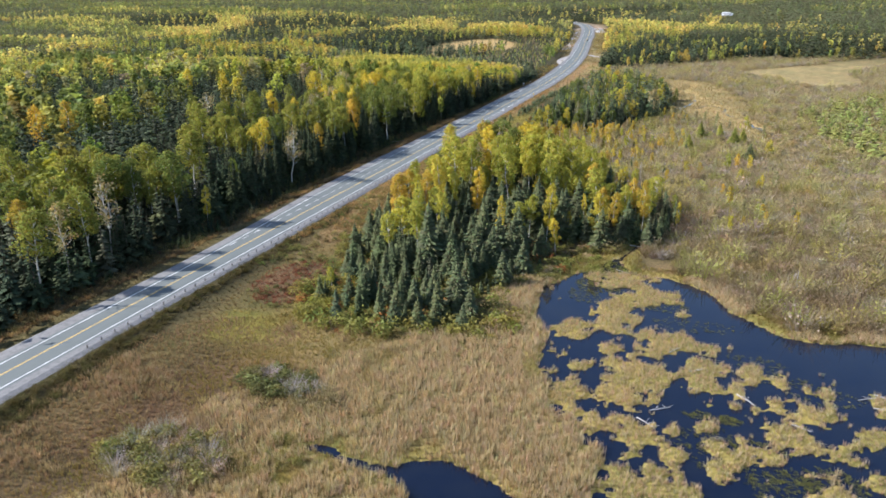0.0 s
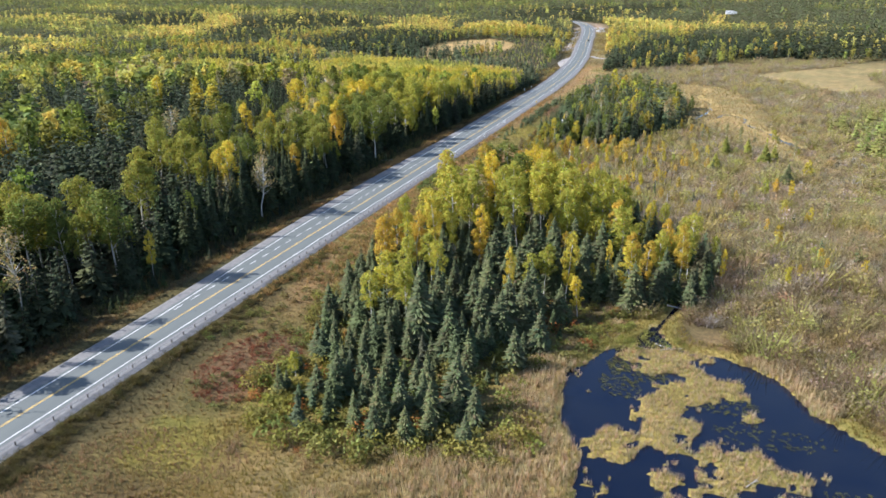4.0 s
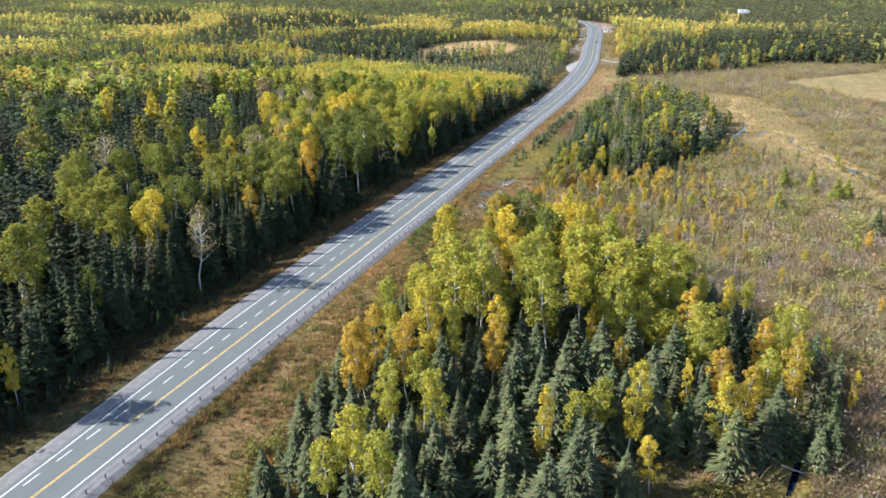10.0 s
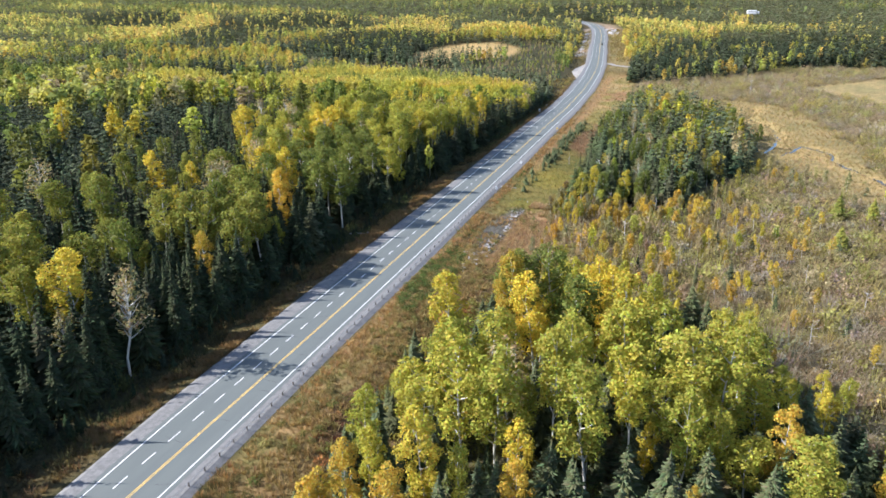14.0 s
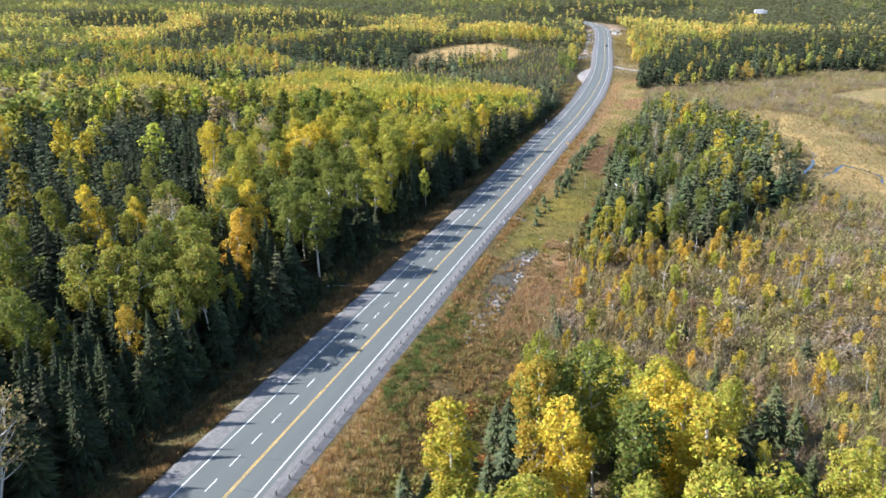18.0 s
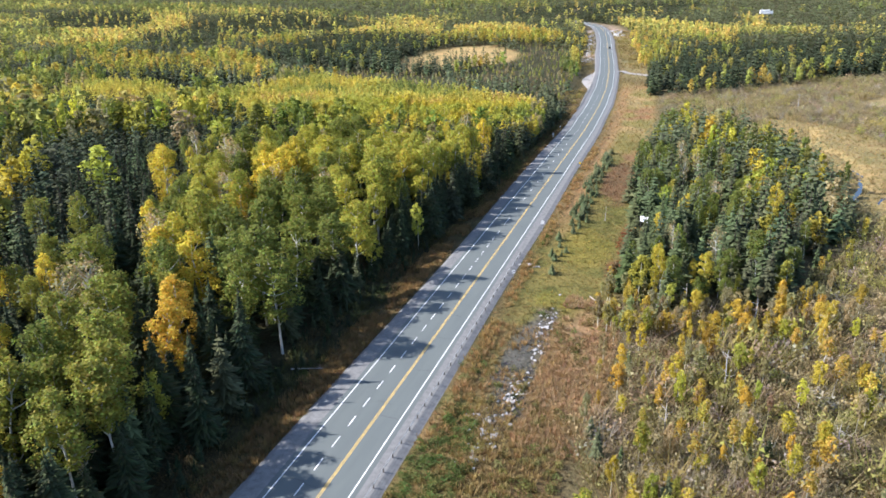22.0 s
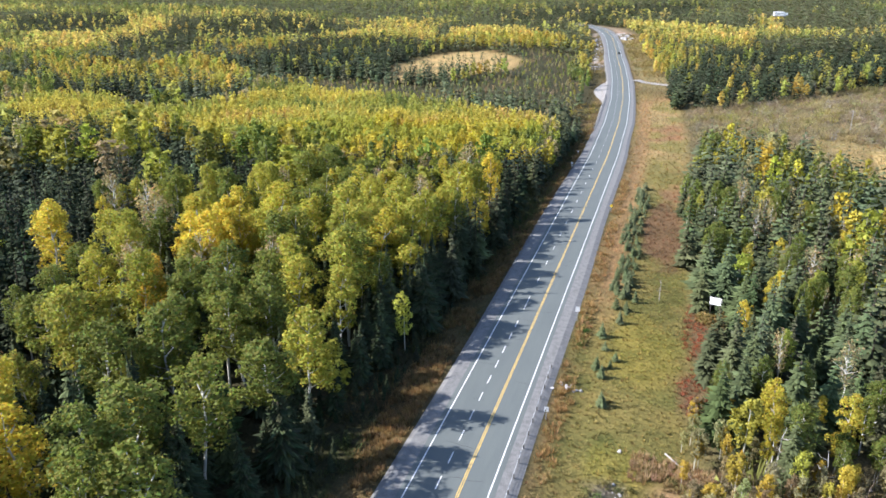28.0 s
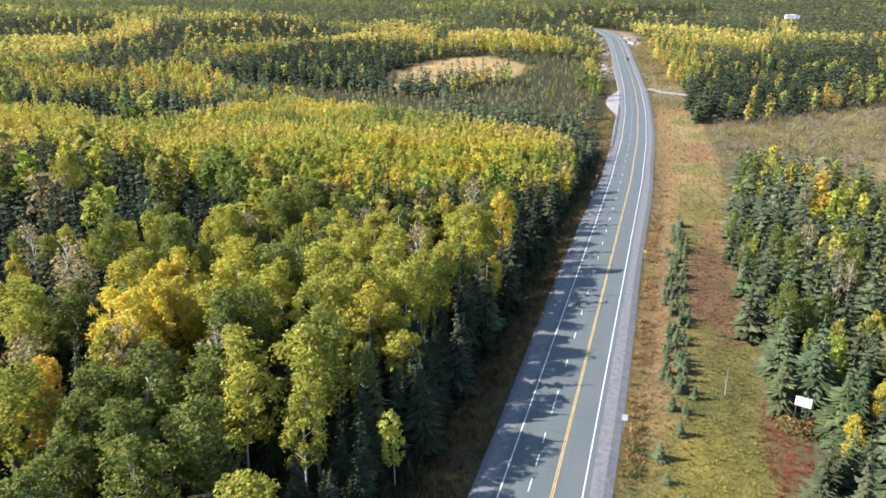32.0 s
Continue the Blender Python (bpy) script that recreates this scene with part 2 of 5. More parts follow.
def near_line(line, x, y):
    best = np.full(np.shape(x), 1e9)
    for (ax, ay), (bx, by) in zip(line, line[1:]):
        dx, dy = bx - ax, by - ay
        t = np.clip(((x - ax) * dx + (y - ay) * dy) / (dx * dx + dy * dy), 0, 1)
        best = np.minimum(best, np.hypot(x - ax - t * dx, y - ay - t * dy))
    return best


def rise(y):
    return np.interp(y, [-400, 600, 800, 1000, 1250, 1700, 2500, 3600, 5000], [0, 0, 4.2, 12, 24, 36, 47, 58, 66])


def islet(x, y):
    """Positive where reed beds stand in the pond."""
    back = -inside(SHORE, x, y)
    f = wave_noise(x, y, 3.2, 3) + 0.6 * wave_noise(x, y, 1.6, 4)
    v = f - 0.76 + 0.5 * sstep(14, 30, back) * sstep(130, 105, y) - 0.7 * sstep(12, 4, back)
    for c in (CLUMPS_FAR + " " + CLUMPS_NEAR).split():
        cx, cy, rx, ry = map(float, c.split(","))
        v = np.maximum(v, 0.5 * (0.95 - np.hypot((x - cx) / rx, (y - cy) / (0.88 * ry))) + 0.44 * f)
    return v


WATER_Z = -2.5


def wet(x, y):
    """Positive in open water."""
    p = np.minimum(inside(POND, x, y) + 1.4 * wave_noise(x, y, 4.0, 11), 3)
    w = np.where(p > 0, np.minimum(p, -4 * islet(x, y)), p)
    q = inside(POOL, x, y) + 0.7 * wave_noise(x, y, 2.5, 12)
    c = 0.5 + 0.8 * wave_noise(x, y, 14, 13) - np.minimum(near_line(INLET, x, y) + 0.2, near_line(CREEK, x + 2.5 * wave_noise(x, y, 12, 14), y + 2.5 * wave_noise(x, y, 12, 15)))
    return np.maximum(np.maximum(w, q), c)


def land(x, y):
    """Height of the ground."""
    x, y = np.asarray(x, float), np.asarray(y, float)
    d = x - road_x(y)
    base = rise(y)
    hills = sstep(700, 1600, y) * (9 * wave_noise(x, y, 520, 21) + 4 * wave_noise(x, y, 190, 22)) + 6 * sstep(90, 260, -d) * wave_noise(x, y, 260, 23)
    hills = hills + sstep(1900, 2600, y) * 14 * (0.6 + wave_noise(x, y, 900, 24))
    left = base - 1.3 + 0.35 * wave_noise(x, y, 14, 25) + 2.0 * sstep(30, 120, -d)
    right = base - 1.0 - 1.3 * sstep(14, 34, d) * sstep(640, 420, y) + 0.25 * wave_noise(x, y, 11, 26)
    z = np.where(d < 0, left, right) + hills * sstep(25, 120, np.abs(d))
    bed = road_z(y)
    hump = 1.0 * sstep(24, 17, d) * sstep(8, 12, d) * (sstep(175, 205, y) * sstep(290, 260, y)) * 1.2
    z = z + hump
    z = np.where(y < 1290, z + (bed - 0.35 - z) * np.where(d < 0, sstep(17, 11.5, -d), sstep(13.5, 8.6, d)), z)
    w = wet(x, y)
    low = np.where(w > 0, WATER_Z - 0.15 - 0.25 * np.clip(w, 0, 2), np.clip(WATER_Z + 0.08 - 0.12 * w, WATER_Z + 0.08, WATER_Z + 0.5))
    k = np.maximum(sstep(-5, -0.5, w), 0) * np.where(x > 40, 1, 0)
    return z + (low - z) * k


def cover(x, y):
    """Ground colour by what grows there."""
    d = x - road_x(y)
    n1, n2, n3 = wave_noise(x, y, 9, 31), wave_noise(x, y, 30, 32), wave_noise(x, y, 4, 33)
    col = np.empty((len(x), 3))

    def lay(mask, rgb):
        m = np.clip(mask, 0, 1)[:, None]
        col[:] = col * (1 - m) + np.array(rgb) * m

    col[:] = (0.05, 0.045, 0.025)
    lay((d > 8) * 1.0, (0.135, 0.092, 0.048))
    lay(sstep(0.0, 0.5, n2) * (d > 8), (0.13, 0.105, 0.04))
    shrubs = (d > 30) * sstep(150, 190, y)
    lay(shrubs, (0.125, 0.1, 0.058))
    reeds = sstep(25, 40, x) * sstep(165, 140, y)
    lay(reeds, (0.19, 0.14, 0.065))
    lay(reeds * sstep(-0.1, 0.25, n2 + 0.4 * n1), (0.15, 0.12, 0.032))
    lay(sstep(62, 44, x) * sstep(22, 30, x) * sstep(100, 80, y), (0.11, 0.07, 0.042))
    # roadside slopes
    lay(sstep(7.5, 9, d) * sstep(26, 18, d) * sstep(120, 170, y) * sstep(340, 300, y), (0.19, 0.13, 0.065))
    lay(sstep(7.5, 9, d) * sstep(26, 18, d) * sstep(120, 170, y) * sstep(340, 300, y) * sstep(0.0, 0.35, n1), (0.13, 0.11, 0.045))
    lay(sstep(7.5, 9, d) * sstep(19, 14, d) * sstep(190, 120, y), (0.07, 0.056, 0.028))
    field = sstep(8, 12, d) * sstep(36, 28, d) * sstep(310, 350, y) * sstep(760, 700, y)
    lay(field, (0.17, 0.14, 0.05))
    lay(field * sstep(0.1, 0.4, n1), (0.13, 0.12, 0.04))
    lay(field * sstep(520, 600, y), (0.27, 0.195, 0.1))
    lay(field * sstep(440, 500, y) * sstep(0.0, 0.4, n1 + 0.4 * n2), (0.19, 0.155, 0.06))
    lay(field * sstep(440, 500, y) * sstep(0.15, 0.5, n2 - 0.5 * n1), (0.22, 0.125, 0.07))
    lay(field * sstep(6, 2, np.abs(d - 12)) * sstep(380, 420, y), (0.24, 0.155, 0.08))
    # red low plants
    for cx, cy, rx, ry in ((25, 126, 9, 15), (25, 465, 7, 35), (33, 400, 3, 16), (20, 210, 4, 12), (31, 372, 3, 8)):
        lay(sstep(1.05, 0.75, np.hypot((x - cx) / rx, (y - cy) / ry) + 0.25 * n3), (0.145, 0.09, 0.052))
    for cx, cy, rx, ry in ((27, 99, 8, 9), (22, 385, 8, 18), (20, 345, 5, 8)):
        lay(0.85 * sstep(1.1, 0.6, np.hypot((x - cx) / rx, (y - cy) / ry) + 0.3 * n3), (0.19, 0.16, 0.042))
    lay(sstep(1.1, 0.7, np.hypot((x - 19) / 5, (y - 315) / 26) + 0.35 * n3), (0.11, 0.1, 0.095))
    lay(sstep(1.1, 0.7, np.hypot((x - 28) / 7, (y - 318) / 28) + 0.35 * n3), (0.27, 0.18, 0.105))
    # left verge, its brown cover darkened so the forest's shade is in the colour
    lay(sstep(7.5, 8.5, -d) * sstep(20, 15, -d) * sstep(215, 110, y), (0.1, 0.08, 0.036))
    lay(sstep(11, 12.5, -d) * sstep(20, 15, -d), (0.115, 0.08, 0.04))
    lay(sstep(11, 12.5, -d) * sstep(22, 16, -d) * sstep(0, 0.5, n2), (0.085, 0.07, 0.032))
    for poly in (MEADOW, MEADOW2):
        lay(sstep(-6, 5, inside(poly, x, y) + 9 * n1 + 8 * n2) * (0.75 + 0.4 * n3), (0.275, 0.21, 0.105))
    lay(sstep(-8, 6, inside(CLEARING, x, y) + 10 * n2), (0.36, 0.25, 0.12))
    lay(sstep(9, 6, near_line(CREEK, x, y)) * (y > 380), (0.28, 0.205, 0.1))
    lay(sstep(12, 14, -d) * sstep(24, 20, -d) * sstep(840, 880, y) * sstep(1180, 1150, y) * sstep(-0.3, 0.1, n1), (0.34, 0.27, 0.23))
    lay(sstep(8, 10, d) * sstep(30, 22, d) * sstep(1120, 1160, y), (0.27, 0.2, 0.16))
    lay(sstep(8, 11, d) * sstep(36, 28, d) * sstep(740, 800, y) * sstep(1150, 1100, y), (0.21, 0.165, 0.085))
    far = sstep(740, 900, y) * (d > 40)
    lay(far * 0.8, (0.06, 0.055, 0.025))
    w = wet(x, y)
    lay(sstep(-4.5, -2, w) * sstep(0.5, -0.5, w) * (x > 40) * (y < 200), (0.22, 0.18, 0.06))
    lay(sstep(0.0, 0.6, w) * (x > 40), (0.03, 0.03, 0.02))
    return col


# ---- mesh helpers ----
def raw_mesh(name, verts, faces, mats, tint=None, smooth=False, attr="tint", mat_index=None):
    """A mesh from arrays of corners and quads."""
    me = bpy.data.meshes.new(name)
    verts, faces = np.asarray(verts, np.float32), np.asarray(faces, np.int32)
    k = faces.shape[1]
    me.vertices.add(len(verts))
    me.vertices.foreach_set("co", verts.ravel())
    me.loops.add(faces.size)
    me.loops.foreach_set("vertex_index", faces.ravel())
    me.polygons.add(len(faces))
    me.polygons.foreach_set("loop_start", np.arange(0, faces.size, k, dtype=np.int32))
    me.polygons.foreach_set("use_smooth", np.full(len(faces), smooth))
    for m in mats:
        me.materials.append(m)
    if mat_index is not None:
        me.polygons.foreach_set("material_index", np.asarray(mat_index, np.int32))
    me.update(calc_edges=True)
    if tint is not None:
        a = me.attributes.new(attr, "FLOAT_COLOR", "POINT")
        a.data.foreach_set("color", np.c_[tint, np.ones(len(tint))].astype(np.float32).ravel())
    return me


def part(name, bm, material, parent, label=""):
    me = bpy.data.meshes.new(name)
    bm.to_mesh(me)
    bm.free()
    me.materials.append(material)
    ob = new(name, me)
    ob.parent = parent
    return tagged(ob, label)


def share(name, me, parent, m=None, label=""):
    ob = new(name, me)
    ob.parent = parent
    if m is not None:
        ob.matrix_basis = m
    return tagged(ob, label)


def box(bm, x0, y0, z0, x1, y1, z1, bevel=0.0):
    r = bmesh.ops.create_cube(bm, size=1.0, matrix=Matrix.LocRotScale(((x0 + x1) / 2, (y0 + y1) / 2, (z0 + z1) / 2), None, (x1 - x0, y1 - y0, z1 - z0)))
    if bevel:
        bmesh.ops.bevel(bm, geom=list({e for v in r["verts"] for e in v.link_edges}), offset=bevel, segments=1, affect="EDGES")
    return bm


def tube(points, radii, sides=6):
    """A tapered tube along points: corners and quads."""
    pts = np.asarray(points, float)
    v, f = [], []
    for i, p in enumerate(pts):
        t = pts[min(i + 1, len(pts) - 1)] - pts[max(i - 1, 0)]
        t = t / (np.linalg.norm(t) + 1e-9)
        a = np.cross(t, (0.3, 0.9, 0.2) if abs(t[2]) > 0.7 else (0, 0, 1))
        a = a / np.linalg.norm(a)
        b = np.cross(t, a)
        for s in range(sides):
            w = 2 * math.pi * s / sides
            v.append(p + radii[i] * (math.cos(w) * a + math.sin(w) * b))
    for i in range(len(pts) - 1):
        for s in range(sides):
            q = (s + 1) % sides
            f.append((i * sides + s, i * sides + q, (i + 1) * sides + q, (i + 1) * sides + s))
    return np.array(v), np.array(f)


def join(pieces):
    vs, fs, n = [], [], 0
    for v, f in pieces:
        vs.append(v)
        fs.append(f + n)
        n += len(v)
    return np.concatenate(vs), np.concatenate(fs)


def leaf_quads(r, centres, size, out=None, wild=0.7):
    """Small leaf sprays, each one of about that size, facing outwards more or less."""
    n = len(centres)
    c = r.normal(size=(n, 3))
    if out is not None:
        c = out / (np.linalg.norm(out, axis=1)[:, None] + 1e-9) + wild * c / np.linalg.norm(c, axis=1)[:, None]
    c /= np.linalg.norm(c, axis=1)[:, None] + 1e-9
    a = np.cross(c, r.normal(size=(n, 3)))
    a /= np.linalg.norm(a, axis=1)[:, None] + 1e-9
    b = np.cross(c, a)
    s = (np.asarray(size) * r.uniform(0.65, 1.3, n))[:, None]
    q = np.stack([centres - 0.6 * s * a - 0.35 * s * b, centres + 0.6 * s * a - 0.35 * s * b, centres + 0.75 * s * b], 1)
    return q.reshape(-1, 3), np.arange(3 * n).reshape(-1, 3)


def tints(r, rgb, n, per=3, spread=0.12):
    t = np.array(rgb) * (1 + r.normal(0, spread, (n, 3)) * (1, 0.8, 0.7))
    return np.repeat(np.clip(t, 0.003, 0.9), per, 0)


class Bag:
    """Many small plants in one mesh."""

    def __init__(self):
        self.v, self.f, self.t, self.n = [], [], [], 0

    def add(self, proto, xyz, scale, turn, rgb, squash=None):
        v, f, shade = proto
        k = len(xyz)
        if not k:
            return
        c, s = np.cos(turn)[:, None], np.sin(turn)[:, None]
        sc = np.asarray(scale)[:, None]
        wd = sc * (1 if squash is None else np.asarray(squash)[:, None])
        x, y = v[None, :, 0] * wd, v[None, :, 1] * wd
        out = np.stack([x * c - y * s + xyz[:, :1], x * s + y * c + xyz[:, 1:2], v[None, :, 2] * sc + xyz[:, 2:]], -1)
        self.v.append(out.reshape(-1, 3))
        self.f.append((f[None] + (np.arange(k) * len(v))[:, None, None] + self.n).reshape(-1, f.shape[1]))
        self.t.append((rgb[:, None, :] * shade[None, :, None]).reshape(-1, 3))
        self.n += k * len(v)

    def build(self, name, mat, label, category):
        me = raw_mesh(name, np.concatenate(self.v), np.concatenate(self.f), [mat], np.concatenate(self.t))
        return tagged(new(name, me), label, category, kind="stuff")


# ---- ground ----
def ground():
    def steps(*runs):
        out = []
        for a, b, s in runs:
            out += list(np.arange(a, b, s))
        return np.array(out)

    xs = np.r_[-4000, -3000, -2200, -1600, -1200, steps((-900, -400, 40), (-400, -120, 14), (-120, -24, 6), (-24, 24, 1.5), (24, 60, 2.0), (60, 82, 1.0), (82, 156, 0.75), (156, 160, 1.0), (160, 260, 5), (260, 500, 20), (500, 1000, 60)), 1000, 1300, 1800, 2500, 3300, 4200]
    ys = np.r_[-600, -300, -120, steps((-60, 40, 8), (40, 175, 0.8), (175, 375, 3.0), (375, 610, 2.0), (610, 700, 6), (700, 1320, 14), (1320, 2400, 50)), 2400, 2600, 2900, 3300, 3800, 4400, 5000]
    gx, gy = np.meshgrid(xs, ys)
    x, y = gx.ravel(), gy.ravel()
    z = land(x, y)
    nx, ny = len(xs), len(ys)
    i = (np.arange(ny - 1)[:, None] * nx + np.arange(nx - 1)[None]).ravel()
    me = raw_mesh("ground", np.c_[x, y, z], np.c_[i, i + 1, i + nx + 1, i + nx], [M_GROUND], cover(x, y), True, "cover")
    return tagged(new("ground", me), "marsh, roadside grass and forest floor in autumn colours", "ground", kind="structure")


ground()


def water():
    bm = bmesh.new()
    bmesh.ops.create_grid(bm, x_segments=8, y_segments=8, size=0.5, matrix=Matrix.LocRotScale((150, 270, WATER_Z), None, (210, 520, 1)))
    ob = part("pond_water", bm, M_WATER, None)
    return tagged(ob, "dark blue still pond and creek water between reed beds", "water", kind="structure")


water()


# ---- road ----
def strip(offsets, y0, y1, lift, step=10.0, skirt=0.0):
    """A band along the road between two offsets from its centre line, with sides."""
    ys = np.arange(y0, y1 + 0.01, step) if y1 - y0 > step else np.array([y0, y1])
    v, f = [], []
    for y in ys:
        dx = (road_x(y + 1) - road_x(y - 1)) / 2
        nrm = np.array([1, -dx]) / math.hypot(1, dx)
        lo, hi = (o(y) if callable(o) else o for o in offsets)
        c = np.array([road_x(y), y])
        for o, dz in ((lo - skirt, -0.4 if lift < 0.01 else -0.02), (lo, 0), (hi, 0), (hi + skirt, -0.4 if lift < 0.01 else -0.02)):
            p = c + nrm * o
            v.append((p[0], p[1], road_z(y) + lift + dz))
    for i in range(len(ys) - 1):
        a = 4 * i
        for k in range(3):
            f.append((a + k, a + k + 1, a + k + 5, a + k + 4))
    return np.array(v), np.array(f)


def left_edge(y):
    return -3.6 - 3.5 * float(sstep(110, 215, y))


def road():
    r = new("road")
    tagged(r, "grey two-lane highway with a passing lane and painted lines", "road", kind="structure")
    share("asphalt", raw_mesh("asphalt", *strip((lambda y: left_edge(y) - 0.9, 4.9), -300, 1278, 0.0), [M_ASPHALT]), r)
    share("shoulder", raw_mesh("shoulder", *strip((lambda y: left_edge(y) - 3.5 - 0.4 * math.sin(y * 0.03), lambda y: left_edge(y) - 0.9), -300, 1278, -0.012, skirt=1.0), [M_GRAVEL]), r, None, "pale gravel shoulder")
    share("shoulder", raw_mesh("shoulder", *strip((4.9, lambda y: 6.7 + 0.2 * math.sin(y * 0.05)), -300, 1278, -0.012, skirt=1.5), [M_GRAVEL]), r, None, "pale gravel shoulder")
    share("edge_line", raw_mesh("edge_line", *strip((lambda y: left_edge(y) - 0.09, lambda y: left_edge(y) + 0.09), -300, 1278, 0.012), [M_WHITE]), r, None, "white painted edge line")
    share("edge_line", raw_mesh("edge_line", *strip((3.96, 4.14), -300, 1278, 0.012), [M_WHITE]), r, None, "white painted edge line")
    for o in (-0.2, 0.08):
        share("centre_line", raw_mesh("centre_line", *strip((o, o + 0.12), -300, 1278, 0.012), [M_YELLOW]), r, None, "yellow painted centre line")
    starts = [(139.5 + 6 * k, 3.0) for k in range(42)] + [(394.5, 7.5)] + [(411.0 + 12 * k, 3.0) for k in range(56)]
    for y, n in starts:
        share("lane_dash", raw_mesh("lane_dash", *strip((-3.36, -3.2), y, y + n, 0.012), [M_WHITE]), r)


road()

# ---- plants ----
def aspen_shape(seed, leaves, leaf, bare=0.34, wide=0.135, sides=6, limbs=9, knobs=24):
    """A broadleaf tree one metre tall: trunk and limbs, and an upright crown of leaf sprays in many uneven clumps."""
    r = np.random.default_rng(seed)
    bend = r.normal(0, 0.012, (6, 2)).cumsum(0)
    hs = np.linspace(0, 0.93, 6)
    line = np.c_[bend, hs]
    at = lambda h: np.array([np.interp(h, hs, line[:, 0]), np.interp(h, hs, line[:, 1]), h])
    wood = [tube(line, np.interp(hs, [0, 0.93], [0.0082, 0.002]), sides)]
    mid, half = (bare + 0.97) / 2, (0.97 - bare) / 2
    lobes = []
    for k in range(knobs):
        u = -0.95 + 1.9 * (k + r.uniform(0.1, 0.9)) / knobs
        w = k * 2.4 + r.uniform(-0.7, 0.7)
        span = wide * math.sqrt(1 - u * u) * r.uniform(0.3, 1.0) * (1.0 if u > -0.3 else 1.15)
        tip = at(min(0.95, mid + half * 0.9 * u)) + np.array([math.cos(w) * span, math.sin(w) * span, r.uniform(-0.03, 0.03)])
        size = wide * r.uniform(0.2, 0.46) * (24 / knobs) ** 0.4
        lobes.append((tip, size))
        if k % max(1, knobs // limbs) == 0:
            base = at(max(bare * 0.85, tip[2] - 0.1))
            wood.append(tube([base, (base + tip) / 2 + (0, 0, -0.008), tip], [0.0042, 0.003, 0.001], 4))
    lobes.append((at(0.94), 0.26 * wide))
    per = np.array([q for _, q in lobes]) ** 2
    pick = r.choice(len(lobes), leaves, p=per / per.sum())
    d = r.normal(size=(leaves, 3))
    d[:, 2] += 0.2
    d /= np.linalg.norm(d, axis=1)[:, None]
    c = np.array([lobes[i][0] for i in pick]) + d * (np.array([lobes[i][1] for i in pick]) * r.uniform(0.25, 1.0, leaves) ** 0.5 * r.uniform(0.85, 1.3, leaves))[:, None] * (1, 1, 1.25)
    heart = np.c_[np.zeros((leaves, 2)), np.full(leaves, mid)]
    out = (c - heart) / (wide, wide, half)
    v, f = leaf_quads(r, c, leaf, 0.5 * d + 0.7 * out, 0.95)
    clump = r.uniform(0.86, 1.14, len(lobes))[pick]
    return join(wood), (v, f, np.repeat(clump * r.uniform(0.82, 1.18, leaves), 3))


def spruce_shape(seed, branches, wide=0.17, skirt=0.06, sides=6, droop=0.3, twigs=3, slim=1.0):
    """A spruce one metre tall: trunk, and drooping branches of needle sprays that narrow to a ragged spire."""
    r = np.random.default_rng(seed)
    wood = tube([(0, 0, 0), (0, 0, 0.5), (0, 0, 0.98)], [0.013, 0.008, 0.001], sides)
    v, f, n, sh = [], [], 0, []
    side = r.uniform(0.8, 1.2, 5)
    for k in range(branches):
        t = 1 - (1 - (k + r.uniform(0, 1)) / branches) ** 0.6
        zz = skirt + (0.985 - skirt) * t
        rad = wide * ((1 - t) ** 0.9) * (0.7 + 0.3 * min(1, t * 7)) + 0.008
        w = k * 2.39996 + r.normal(0, 0.35)
        q = rad * r.uniform(0.5, 1.2) * side[int(w * 0.8) % 5]
        fall = -droop * q * r.uniform(0.4, 1.5) - 0.01 + 0.35 * q * t
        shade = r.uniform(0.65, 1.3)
        for j in range(twigs):
            a = w + (j - (twigs - 1) / 2) * 0.42 + r.normal(0, 0.08)
            e = q * (1 - 0.22 * abs(j - (twigs - 1) / 2)) * r.uniform(0.85, 1.1)
            half = (0.15 * e + 0.006) * slim
            ca, sa = math.cos(a), math.sin(a)
            tilt = r.uniform(-0.6, 0.6) * half
            m = 0.55 * e
            v += [(0.08 * e * ca, 0.08 * e * sa, zz + 0.012), (m * ca - half * sa, m * sa + half * ca, zz + fall * 0.5 + tilt - 0.3 * half), (e * ca, e * sa, zz + fall), (m * ca + half * sa, m * sa - half * ca, zz + fall * 0.5 - tilt - 0.3 * half)]
            f += [(n, n + 1, n + 2), (n, n + 2, n + 3)]
            n += 4
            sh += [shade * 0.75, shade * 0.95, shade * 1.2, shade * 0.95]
    v += [(-0.007, 0, 0.95), (0, 0.007, 0.95), (0.007, 0, 0.95), (0, 0, 1.02)]
    f += [(n, n + 1, n + 3), (n + 1, n + 2, n + 3)]
    sh += [1.1] * 4
    return wood, (np.array(v), np.array(f), np.array(sh))


def puff_shape(seed, leaves, leaf, flat=0.62, low=0.1):
    """A loose rounded bush one metre tall."""
    r = np.random.default_rng(seed)
    d = r.normal(size=(leaves, 3))
    d /= np.linalg.norm(d, axis=1)[:, None]
    d[:, 2] = np.abs(d[:, 2])
    knobs = r.uniform(0.7, 1.2, 7)[r.integers(0, 7, leaves)]
    c = d * (r.uniform(0.3, 1.0, leaves) ** 0.5 * knobs)[:, None] * (flat, flat, 0.85) + (0, 0, low)
    v, f = leaf_quads(r, c, leaf, d + (0, 0, 0.2), 1.3)
    # shading painted into the leaf tint: darker low down, lighter towards the top
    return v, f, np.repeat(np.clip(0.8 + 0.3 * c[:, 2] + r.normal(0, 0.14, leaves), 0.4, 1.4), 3)


